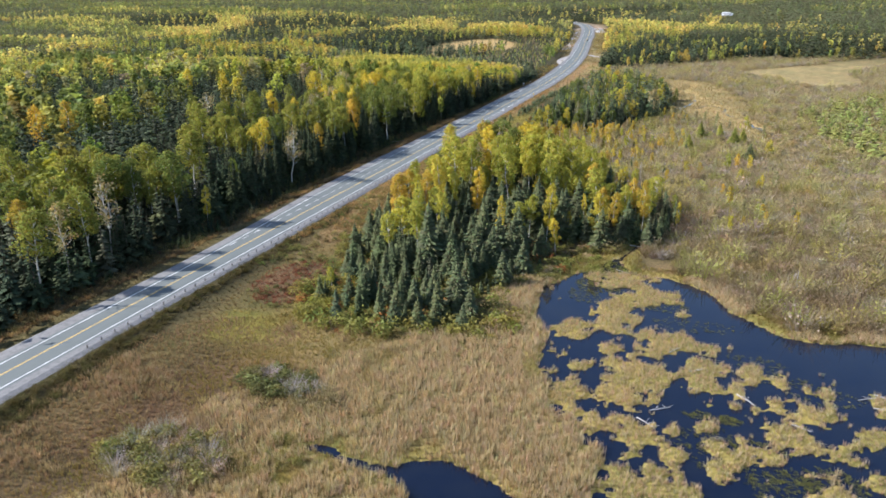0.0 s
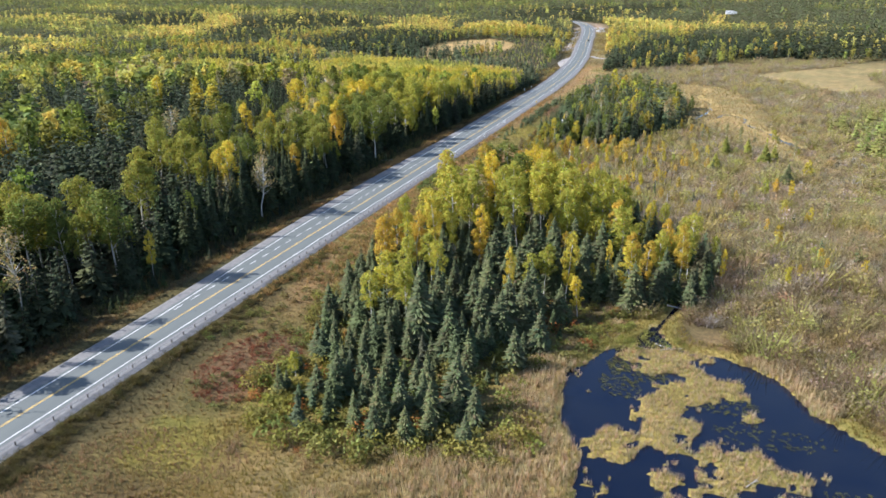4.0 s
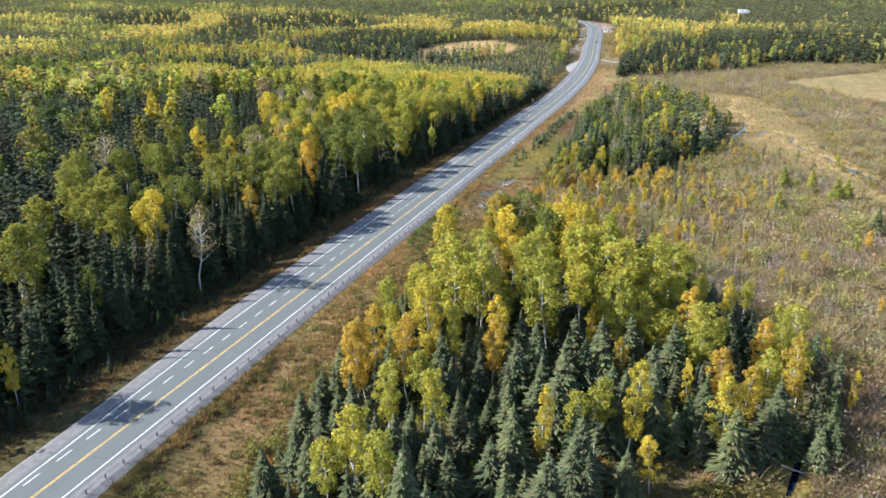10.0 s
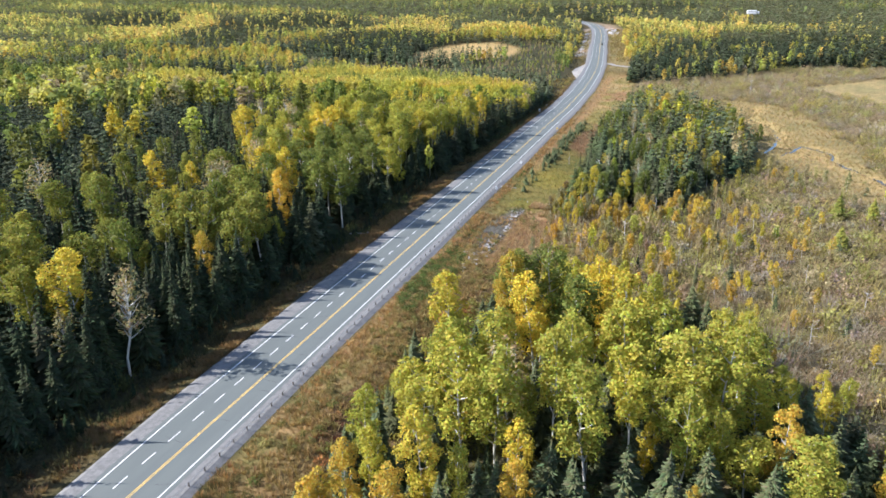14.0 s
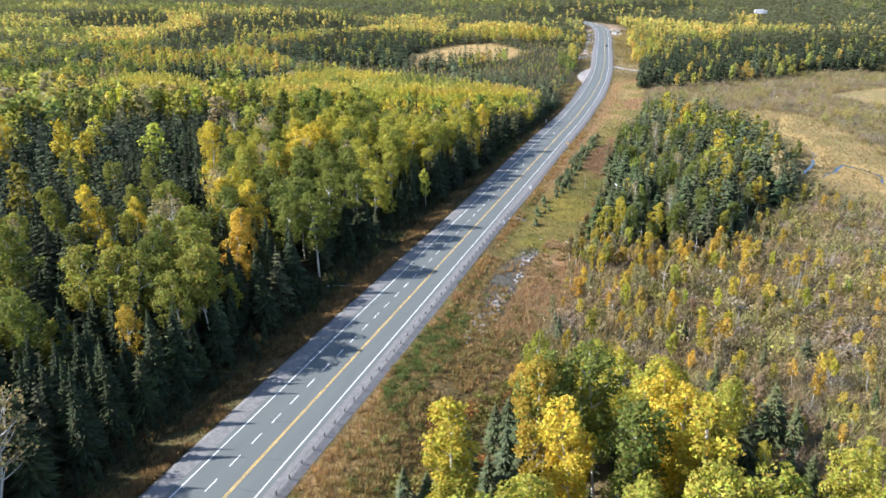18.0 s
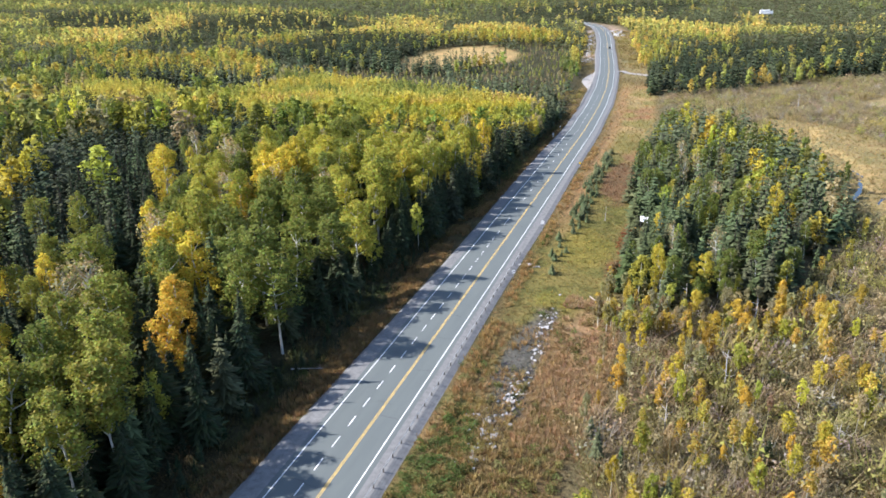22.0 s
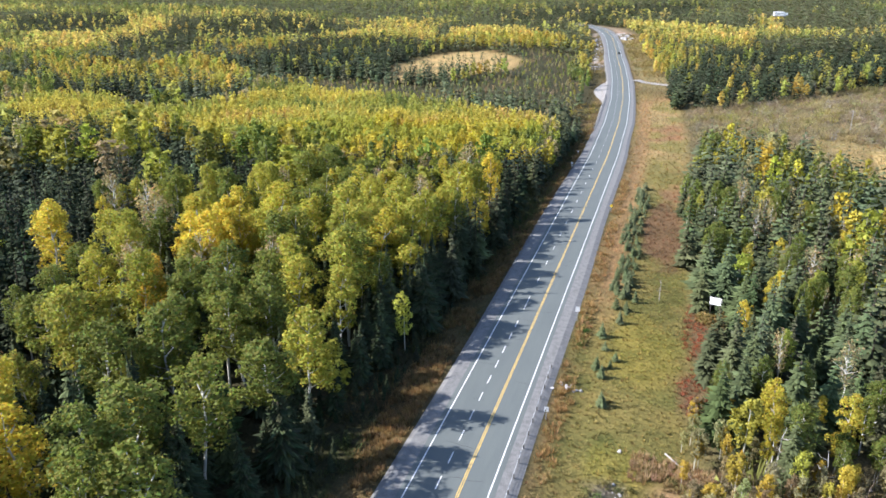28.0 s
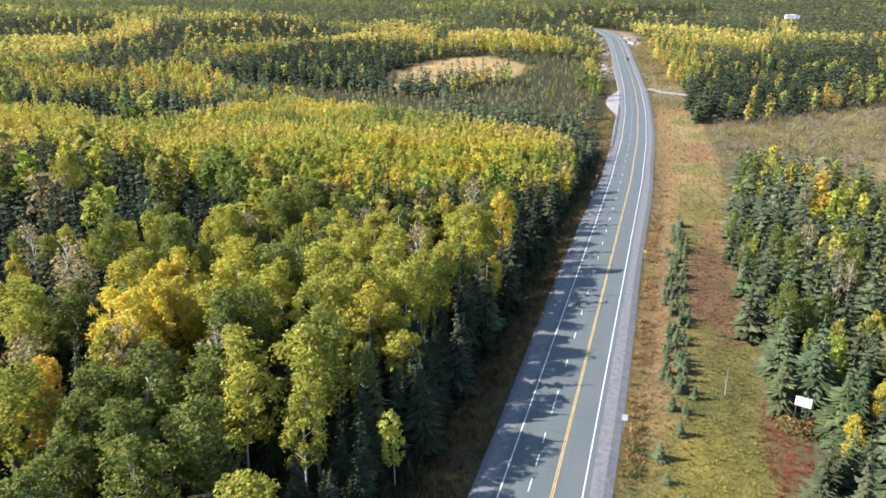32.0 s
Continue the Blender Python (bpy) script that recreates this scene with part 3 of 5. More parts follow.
def tuft_shape(seed, blades, width, lean=0.35):
    """A tuft of upright blades one metre tall."""
    r = np.random.default_rng(seed)
    w = r.uniform(0, 2 * math.pi, blades)
    d = np.c_[np.cos(w), np.sin(w), np.zeros(blades)]
    s = np.c_[-np.sin(w), np.cos(w), np.zeros(blades)] * width
    b = d * r.uniform(0, 0.3, blades)[:, None]
    t = b + d * (lean * r.uniform(0.2, 1, blades))[:, None] + np.c_[np.zeros((blades, 2)), r.uniform(0.65, 1.1, blades)]
    v = np.stack([b - s, b + s, t], 1).reshape(-1, 3)
    # each blade's tint carries its shading: dark foot, bright tip
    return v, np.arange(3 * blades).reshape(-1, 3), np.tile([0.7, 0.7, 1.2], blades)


GREEN, LIME, YELLOW, GOLD, TAN, ORANGE = (0.16, 0.185, 0.045), (0.34, 0.33, 0.06), (0.47, 0.39, 0.058), (0.47, 0.335, 0.058), (0.32, 0.265, 0.14), (0.47, 0.325, 0.08)
OLIVE = (0.225, 0.23, 0.05)
# BLACKISH: needle green darkened to carry the left forest edge's shade; dark stands share it
BLACKISH, NEEDLES, LARCH = (0.048, 0.06, 0.031), (0.095, 0.11, 0.054), (0.2, 0.205, 0.045)


def tree_meshes(kind, shapes, rgb, bark, leafmat, seed):
    out = []
    for k, ((wv, wf), (cv, cf, sh)) in enumerate(shapes):
        r = np.random.default_rng(seed + k)
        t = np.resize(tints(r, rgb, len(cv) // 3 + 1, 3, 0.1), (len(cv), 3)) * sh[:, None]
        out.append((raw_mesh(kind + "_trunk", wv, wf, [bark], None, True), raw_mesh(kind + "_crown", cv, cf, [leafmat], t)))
    return out


ASPEN_SHAPES = [aspen_shape(100 + k, 3300, 0.0142, bare=0.34 + 0.06 * (k % 3), wide=0.13 + 0.02 * (k % 2), knobs=38 + 6 * (k % 2)) for k in range(8)]
BIRCH_SHAPES = [aspen_shape(140 + k, 3800, 0.0128, bare=0.24, wide=0.125, knobs=36) for k in range(5)]
SPARSE_SHAPES = [aspen_shape(160 + k, 520, 0.018, bare=0.4, wide=0.125, limbs=22, knobs=26) for k in range(3)]
SAPLING_SHAPES = [aspen_shape(170 + k, 420, 0.032, bare=0.42 + 0.08 * (k % 2), wide=0.13, limbs=5, knobs=11) for k in range(4)]
SPRUCE_SHAPES = [spruce_shape(200 + k, 430, wide=0.16 + 0.02 * (k % 3), slim=0.8) for k in range(6)]
KINDS = {
    "green": tree_meshes("aspen", ASPEN_SHAPES, GREEN, M_PALE, M_LEAF, 1),
    "lime": tree_meshes("aspen", ASPEN_SHAPES[::-1], LIME, M_PALE, M_LEAF, 20),
    "olive": tree_meshes("aspen", ASPEN_SHAPES[::-1], OLIVE, M_PALE, M_LEAF, 30),
    "yellow": tree_meshes("birch", BIRCH_SHAPES, YELLOW, M_PALE, M_LEAF, 40),
    "gold": tree_meshes("birch", BIRCH_SHAPES[::-1], GOLD, M_PALE, M_LEAF, 60),
    "tan": tree_meshes("aspen", SPARSE_SHAPES, TAN, M_PALE, M_LEAF, 80),
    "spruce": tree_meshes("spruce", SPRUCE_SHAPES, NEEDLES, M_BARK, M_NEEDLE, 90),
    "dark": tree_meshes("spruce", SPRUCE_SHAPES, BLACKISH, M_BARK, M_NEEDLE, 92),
    "sapling": tree_meshes("sapling", SAPLING_SHAPES, (0.44, 0.36, 0.07), M_PALE, M_LEAF, 97) + tree_meshes("sapling", SAPLING_SHAPES, (0.43, 0.305, 0.07), M_PALE, M_LEAF, 98),
    "larch": tree_meshes("larch", SPRUCE_SHAPES[:3], LARCH, M_BARK, M_NEEDLE, 95),
}
WORDS = {
    "green": ("aspen_tree", "tall green aspen tree with a pale trunk"),
    "lime": ("poplar_tree", "tall yellow-green poplar with a pale bare trunk"),
    "olive": ("poplar_tree", "tall olive-green poplar beginning to turn yellow"),
    "yellow": ("birch_tree", "yellow birch tree with a slender pale trunk"),
    "gold": ("birch_tree", "golden autumn birch tree with a dense crown"),
    "tan": ("aspen_tree", "thin half-bare aspen tree with brownish leaves"),
    "spruce": ("spruce_tree", "dark green pointed spruce with drooping branches"),
    "dark": ("shaded_spruce", "narrow pointed spruce, shade painted into its blackish-green needles"),
    "sapling": ("birch_sapling", "young yellow birch with a thin pale leaning trunk"),
    "larch": ("larch_tree", "yellow-green larch tree with soft needles"),
}
made = {}


def plant(kind, x, y, h, wide=1.0, where=""):
    k = made.get(kind, 0)
    made[kind] = k + 1
    trunk, crown = KINDS[kind][int(rng.integers(len(KINDS[kind])))]
    name, label = WORDS[kind]
    t = new(name)
    t.location = (x, y, float(land(np.array([x]), np.array([y]))[0]) - 0.1)
    lean = 0.09 if kind == "sapling" else 0.02
    t.rotation_euler = (rng.normal(0, lean), rng.normal(0, lean), rng.uniform(0, 6.28))
    t.scale = (h * wide, h * wide, h)
    tagged(t, label + where, "tree", "trees of the " + (where.split(" the ")[-1] if " the " in where else "forest"))
    share("trunk", trunk, t)
    share("crown", crown, t)
    return t


# the grove between the road and the marsh: x, y and height of each tree
LANDMARKS = []
for kind, spots in (
    ("lime", "42,202,25 39,208,25 43,212,26 48,198,24 54,208,25 60,199,24 65,205,24 72,215,26 77,213,24 71,203,21 69,219,26 63,221,25 32,205,18 32,192,14 54,215,26 43,151,17 40,149,14 42,166,16 45,174,14 36,123,7 48,148,17 48,168,16"),
    ("green", "48,242,25 42,238,25 54,230,24"),
    ("yellow", "34,223,26 47,228,26 57,235,26 42,188,21 61,233,25 55,237,26 51,194,17"),
    ("gold", "39,236,26 40,180,18 33,178,18 32,183,17 33,174,17 52,190,14 74,194,12 102,196,16 93,187,14 90,191,14 97,206,14 84,207,17"),
    ("tan", "48,204,26"),
    ("spruce", "25,228,10 73,263,12 55,203,12 59,192,14 65,190,14 71,192,14 57,186,13 68,191,13 65,239,14 79,191,14 75,200,14 65,198,14 53,143,19 76,150,10 68,155,14 64,150,13 104,181,9 98,185,14 92,177,12 88,186,12 80,181,16 74,177,15 66,181,15 62,182,14 31,156,9 38,146,8 93,205,12 89,219,14 71,166,13 58,145,12 51,160,12 70,196,15 82,197,15 67,123,12 73,141,9 42,120,7 60,140,14 56,115,9 59,118,9 62,120,9 44,127,8 37,137,8 53,128,10 71,120,8 65,115,7 62,112,7 57,111,7"),
):
    for spot in spots.split():
        x, y, h = map(float, spot.split(","))
        LANDMARKS.append((x, y))
        plant(kind, x, y, min(h, 24.5) * rng.uniform(0.96, 1.04), 1.7 if kind == "spruce" else rng.uniform(1.0, 1.25), " in the roadside grove")

# tall trees that stand out in the forest beyond the far lane
for kind, spots in (
    ("olive", "-45,283,25 -45,273,25 -31,265,22 -35,261,22 -63,332,25 -62,294,25 -49,253,24 -41,253,24 -36,254,24 -27,260,22 -28,254,21 -50,210,24 -56,211,24 -44,208,22 -69,256,25 -37,270,24 -89,241,24 -38,116,24 -27,114,24 -25,98,22 -73,137,24 -44,178,25 -73,223,25 -46,146,24 -50,166,25 -50,216,24 -54,136,24 -58,150,24"),
    ("lime", "-34,370,25 -31,362,20 -44,372,24 -40,363,22 -40,393,25 -39,398,25 -37,408,25 -39,417,25 -31,401,25 -53,394,25 -49,404,25 -85,374,22 -83,368,22 -30,407,25 -62,397,25 -43,389,25 -66,351,25 -27,341,22 -57,385,25 -54,429,25 -153,454,25 -66,403,25"),
    ("green", "-47,349,24 -41,345,22 -40,353,22 -53,379,25 -53,384,25 -58,401,25 -57,412,25 -80,404,25 -35,374,25 -36,314,25 -33,322,25 -31,301,22 -27,305,22 -28,333,22 -36,308,24 -30,152,24 -44,140,24 -47,113,24 -49,300,24 -42,264,24"),
    ("yellow", "-73,375,24 -75,382,25 -67,378,25 -71,388,25 -68,392,25 -64,373,24 -63,378,24 -62,383,25 -33,391,24 -98,365,25 -56,308,25 -44,302,24 -54,312,25 -103,372,25 -36,211,26 -175,351,25"),
    ("gold", "-62,353,20 -67,357,21 -38,290,22 -36,284,21 -32,244,18 -134,201,24 -127,211,24 -40,110,20"),
    ("tan", "-76,362,21 -53,373,21 -64,368,20 -87,386,22 -95,390,25 -56,283,25 -55,288,25 -25,211,22 -60,313,25 -103,268,25 -30,124,24 -26,106,21"),
    ("spruce", "-71,367,17 -58,369,13 -62,347,14 -51,389,15 -75,386,15"),
):
    for spot in spots.split():
        x, y, h = map(float, spot.split(","))
        LANDMARKS.append((x, y))
        plant(kind, x, y, min(h, 24) * rng.uniform(0.94, 1.02), 1.4 if kind == "spruce" else rng.uniform(1.1, 1.5), " in the forest")
LANDMARKS = np.array(LANDMARKS)


def apart(x, y, gap):
    """True where no standing tree is nearer than the gap."""
    if not len(x):
        return np.zeros(0, bool)
    return np.concatenate([np.hypot(a[:, None] - LANDMARKS[:, 0], b[:, None] - LANDMARKS[:, 1]).min(1) > gap for a, b in zip(np.array_split(x, len(x) // 2000 + 1), np.array_split(y, len(y) // 2000 + 1))])


def jitter(x0, x1, y0, y1, s):
    xs, ys = np.meshgrid(np.arange(x0, x1, s), np.arange(y0, y1, s))
    x, y = xs.ravel() + rng.uniform(-0.45, 0.45, xs.size) * s, ys.ravel() + rng.uniform(-0.45, 0.45, xs.size) * s
    keep = np.zeros(len(x), bool)
    for cx, cy in ((112, -20), (60, 140), (10, 290)):
        a = np.degrees(np.arctan2(-(x - cx), y - cy))
        keep |= (np.abs(a - 17.8) < 37) & (y > cy)
    return x[keep], y[keep]


def path_gap(x, y):
    """How near the flight line a place is while it lies ahead, in metres."""
    x, y = np.asarray(x, float), np.asarray(y, float)
    best = np.full(x.shape, 3000.0)
    c, q = math.cos(radians(17.8)), math.sin(radians(17.8))
    for t in np.linspace(0, 1, 22):
        dx, dy = x - (112 - 102 * t), y - (-20 + 310 * t)
        ahead, side = -q * dx + c * dy, c * dx + q * dy
        seen = (ahead > 60) & (np.abs(side) < 0.66 * ahead + 6)
        best = np.where(seen, np.minimum(best, np.hypot(ahead, side)), best)
    return best


BAG_LEAF, BAG_NEEDLE, BAG_FAR, BAG_WOOD = Bag(), Bag(), Bag(), Bag()
NEAR_ASPEN = [aspen_shape(280 + k, 820, 0.03, bare=0.3 + 0.06 * (k % 2), sides=3, limbs=4, wide=0.145, knobs=28) for k in range(6)]
NEAR_SPRUCE = [spruce_shape(290 + k, 130, wide=0.175, slim=0.95) for k in range(5)]
MID_ASPEN = [aspen_shape(300 + k, 240, 0.054, bare=0.26, sides=3, limbs=4, wide=0.15, knobs=20) for k in range(8)]
LOW_ASPEN = [aspen_shape(320 + k, 78, 0.09, bare=0.24, sides=3, limbs=2, wide=0.15, knobs=13)[1] for k in range(6)]
DOT_ASPEN = [aspen_shape(340 + k, 20, 0.15, bare=0.3, sides=3, limbs=2, wide=0.14, knobs=7)[1] for k in range(5)]
POLE_ASPEN = [aspen_shape(350 + k, 95, 0.06, bare=0.15, sides=3, limbs=2, wide=0.085, knobs=13)[1] for k in range(6)]
MID_SPRUCE = [spruce_shape(360 + k, 54, wide=0.18, twigs=2, slim=1.35) for k in range(5)]
LOW_SPRUCE = [spruce_shape(380 + k, 26, wide=0.17, skirt=0.1, twigs=1, slim=3.2)[1] for k in range(4)]
DOT_SPRUCE = [spruce_shape(390 + k, 9, wide=0.2, skirt=0.15, twigs=1, slim=4.0)[1] for k in range(4)]


STICK = tube([(0, 0, 0), (0.01, 0, 0.35), (0, 0.01, 0.85)], [0.012, 0.009, 0.004], 4)


def forest(x, y, kind, h, wide, single=(), bright=1.0, slim=False):
    """Trees of one kind: the named few as single trees, the others as woodland by distance."""
    if not len(x):
        return
    z = land(x, y) - 0.1
    gap = path_gap(x, y)
    rgb = bright * np.array({"green": GREEN, "lime": LIME, "olive": OLIVE, "yellow": YELLOW, "gold": GOLD, "tan": TAN, "spruce": NEEDLES, "dark": BLACKISH, "larch": LARCH, "orange": ORANGE}[kind]) * (1 + rng.normal(0, 0.14, (len(x), 1)) * (1.0 if bright == 1 else 0.5)) * (1 + rng.normal(0, 0.07 if bright == 1 else 0.03, (len(x), 3)))
    conifer = kind in ("spruce", "dark", "larch")
    xyz, turn = np.c_[x, y, z], rng.uniform(0, 6.28, len(x))
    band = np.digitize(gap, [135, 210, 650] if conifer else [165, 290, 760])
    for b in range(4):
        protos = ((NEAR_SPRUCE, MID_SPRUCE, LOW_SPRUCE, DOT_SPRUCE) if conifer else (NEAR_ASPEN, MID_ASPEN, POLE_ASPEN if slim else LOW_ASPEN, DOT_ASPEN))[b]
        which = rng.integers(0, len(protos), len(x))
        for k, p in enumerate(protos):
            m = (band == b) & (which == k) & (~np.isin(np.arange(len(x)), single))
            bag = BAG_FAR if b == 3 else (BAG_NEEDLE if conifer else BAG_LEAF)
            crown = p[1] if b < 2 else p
            # haze painted into the crown colours: farther bands greyer and slightly lighter
            haze = (0, 0, 0.1, 0.2)[b]
            tone = (1 - haze) * rgb[m] + 1.2 * haze * rgb[m].mean(1, keepdims=True)
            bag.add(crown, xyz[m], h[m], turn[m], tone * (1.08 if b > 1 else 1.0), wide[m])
            if b < 2:
                wv, wf = STICK
                BAG_WOOD.add((wv, wf, np.ones(len(wv))), xyz[m], h[m], turn[m], np.repeat([[0.1, 0.085, 0.07]] if conifer else [[0.55, 0.53, 0.47]], m.sum(), 0), wide[m])


LIMIT = {"green": 225, "lime": 150, "olive": 140, "yellow": 170, "tan": 55, "spruce": 230, "dark": 230, "gold": 60, "larch": 30}


def sow(x, y, kinds, heights, place, broad=1.0):
    """Share points out among kinds; those near the path become single trees."""
    for kind in sorted(set(kinds)):
        m = kinds == kind
        xx, yy, hh = x[m], y[m], heights[m]
        wide = rng.uniform(0.9, 1.25, len(xx)) * (1.4 if kind == "spruce" else 1.15) if kind in ("spruce", "dark") else rng.uniform(0.6, 1.25, len(xx)) * 1.15 * broad
        room = max(0, LIMIT.get(kind, 0) - made.get(kind, 0))
        order = np.argsort(path_gap(xx, yy))[:room]
        order = order[path_gap(xx, yy)[order] < 190]
        for i in order:
            plant(kind, xx[i], yy[i], hh[i], wide[i], place)
        forest(xx, yy, kind, hh, wide, order)


def grove_fill():
    x, y = jitter(20, 118, 105, 276, 3.5)
    e = inside(GROVE, x, y)
    ok = (e > 0.5) & (rng.random(len(x)) < 0.75) & apart(x, y, 2.2)
    x, y, e = x[ok], y[ok], e[ok]
    u = rng.random(len(x))
    north = sstep(190, 215, y)
    kinds = np.where((u < 0.92 - 0.24 * north) | (y < 165), "spruce", np.where(u < 0.96, "lime", "yellow"))
    sow(x, y, kinds, np.where(kinds == "spruce", rng.uniform(4.5, 14, len(x)), rng.uniform(9, 19, len(x))) * (0.75 + 0.25 * sstep(0, 10, e)) * (0.7 + 0.3 * sstep(125, 150, y)), " in the roadside grove")


grove_fill()


LOW_BUSHES = []


# the forest beside the far lane
def forest_left():
    shade = lambda x, y: np.max([inside(p, x, y) for p in NEAR_DARK], axis=0) + 8 * wave_noise(x, y, 18, 59) > 0
    # tall aspens in loose groups
    x, y = jitter(-330, -26, 20, 600, 6.9)
    d = x - road_x(y)
    n = wave_noise(x, y, 48, 52) + 0.6 * wave_noise(x, y, 17, 53) + 0.1 * sstep(300, 230, y) - 0.8 * sstep(310, 350, y) * sstep(480, 450, y)
    ok = (d < -32 + 8 * sstep(365, 390, y) - 4 * wave_noise(x * 0, y, 22, 51)) & (inside(YOUNG, x, y) < 0) & (inside(CLEARING, x, y) < 2) & ~((y > 590) & (d > -36))
    ok &= (rng.random(len(x)) < np.where(shade(x, y), 0.12, np.clip(0.34 - 0.85 * n, 0.06, 0.85))) & apart(x, y, 4.5)
    x, y = x[ok], y[ok]
    warm = 0.45 * wave_noise(x, y, 42, 54) + 0.1 * sstep(260, 420, y)
    v = rng.random(len(x)) + warm
    north = sstep(590, 620, y)
    v = np.where(rng.random(len(x)) < north, v + 0.35, v)
    kinds = np.where(v < 0.45, "green", np.where(v < 0.9, np.where(y > 335, "lime", "olive"), np.where(v < 1.05, "yellow", "tan")))
    h = rng.uniform(15, 23, len(x))
    sow(x, y, kinds, h, " in the forest", 1.15)
    # spruces between them and along the edge
    x, y = jitter(-330, -16, 20, 600, 3.9)
    d = x - road_x(y)
    n = wave_noise(x, y, 48, 52) + 0.6 * wave_noise(x, y, 17, 53) + 0.1 * sstep(300, 230, y) - 0.8 * sstep(310, 350, y) * sstep(480, 450, y)
    edge = np.interp(y, [60, 120, 180, 240, 265, 300, 350, 390, 440, 600], [-17, -20, -25, -24, -21, -27, -26, -20, -19, -20]) - 1.8 * wave_noise(x * 0, y, 14, 51)
    front = sstep(-36, -26, d)
    ok = (d < edge) & (inside(YOUNG, x, y) < 1) & (inside(CLEARING, x, y) < 2) & ~((y > 590) & (d > -34))
    ok &= (rng.random(len(x)) < np.maximum(np.where(shade(x, y), 0.97, np.clip(0.72 + 0.8 * n, 0.3, 0.97)), 0.95 * front)) & apart(x, y, 2.0)
    x, y, front, n = x[ok], y[ok], front[ok], n[ok]
    h = rng.uniform(10.5, 19.5, len(x)) + 2.5 * np.clip(n, -0.5, 1)
    h = h * (1 - 0.08 * front * sstep(400, 360, y))
    sow(x, y, np.where(rng.random(len(x)) < 0.85, "dark", "spruce"), h, " in the forest")
    # a few broadleaf trees in the edge
    x, y = jitter(-32, -20, 40, 590, 9)
    ok = rng.random(len(x)) < 0.2
    x, y = x[ok], y[ok]
    kinds = rng.choice(["lime", "green", "tan", "yellow"], len(x))
    sow(x, y, kinds, rng.uniform(9, 15, len(x)), " in the forest")
    # low bushes on the verge, the forest's shade put into their dark colour
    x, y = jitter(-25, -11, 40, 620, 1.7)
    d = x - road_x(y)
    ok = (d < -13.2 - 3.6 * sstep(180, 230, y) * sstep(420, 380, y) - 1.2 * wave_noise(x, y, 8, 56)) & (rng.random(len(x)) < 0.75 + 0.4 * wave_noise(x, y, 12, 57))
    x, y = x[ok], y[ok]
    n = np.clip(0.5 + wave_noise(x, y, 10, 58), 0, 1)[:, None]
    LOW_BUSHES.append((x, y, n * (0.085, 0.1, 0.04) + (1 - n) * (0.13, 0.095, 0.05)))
    # understorey along the edge
    x, y = jitter(-28, -15, 40, 600, 2.2)
    d = x - road_x(y)
    ok = (d < -16.5 - 2.5 * sstep(180, 230, y) * sstep(420, 380, y) - 2 * wave_noise(x, y, 9, 55)) & (rng.random(len(x)) < 0.6)
    x, y = x[ok], y[ok]
    forest(x, y, "dark", rng.uniform(1.5, 4.5, len(x)), rng.uniform(1.1, 1.7, len(x)))


forest_left()


def young_stand():
    x, y = jitter(-335, -12, 470, 690, 2.8)
    ok = inside(YOUNG, x, y) > 0
    x, y = x[ok], y[ok]
    n = 1.2 * wave_noise(x, y, 30, 61) + rng.normal(0, 0.1, len(x))
    kinds = np.where(n < -0.5, "green", np.where(n < 0.0, "lime", np.where(n < 0.55, "yellow", "orange")))
    kinds = np.where(rng.random(len(x)) < 0.08, "spruce", np.where(inside(YOUNG, x, y) < 6, np.where(rng.random(len(x)) < 0.3, "tan", kinds), kinds))
    for k in sorted(set(kinds)):
        m = kinds == k
        forest(x[m], y[m], k, rng.uniform(8.5, 13, m.sum()) + 2 * wave_noise(x[m], y[m], 26, 62), rng.uniform(0.8, 1.2, m.sum()), (), 1.18, True)
    # dark spruces where the stand meets the road
    x, y = jitter(-32, -18, 515, 610, 2.6)
    forest(x, y, "spruce", rng.uniform(8, 13, len(x)), rng.uniform(1, 1.3, len(x)))


young_stand()


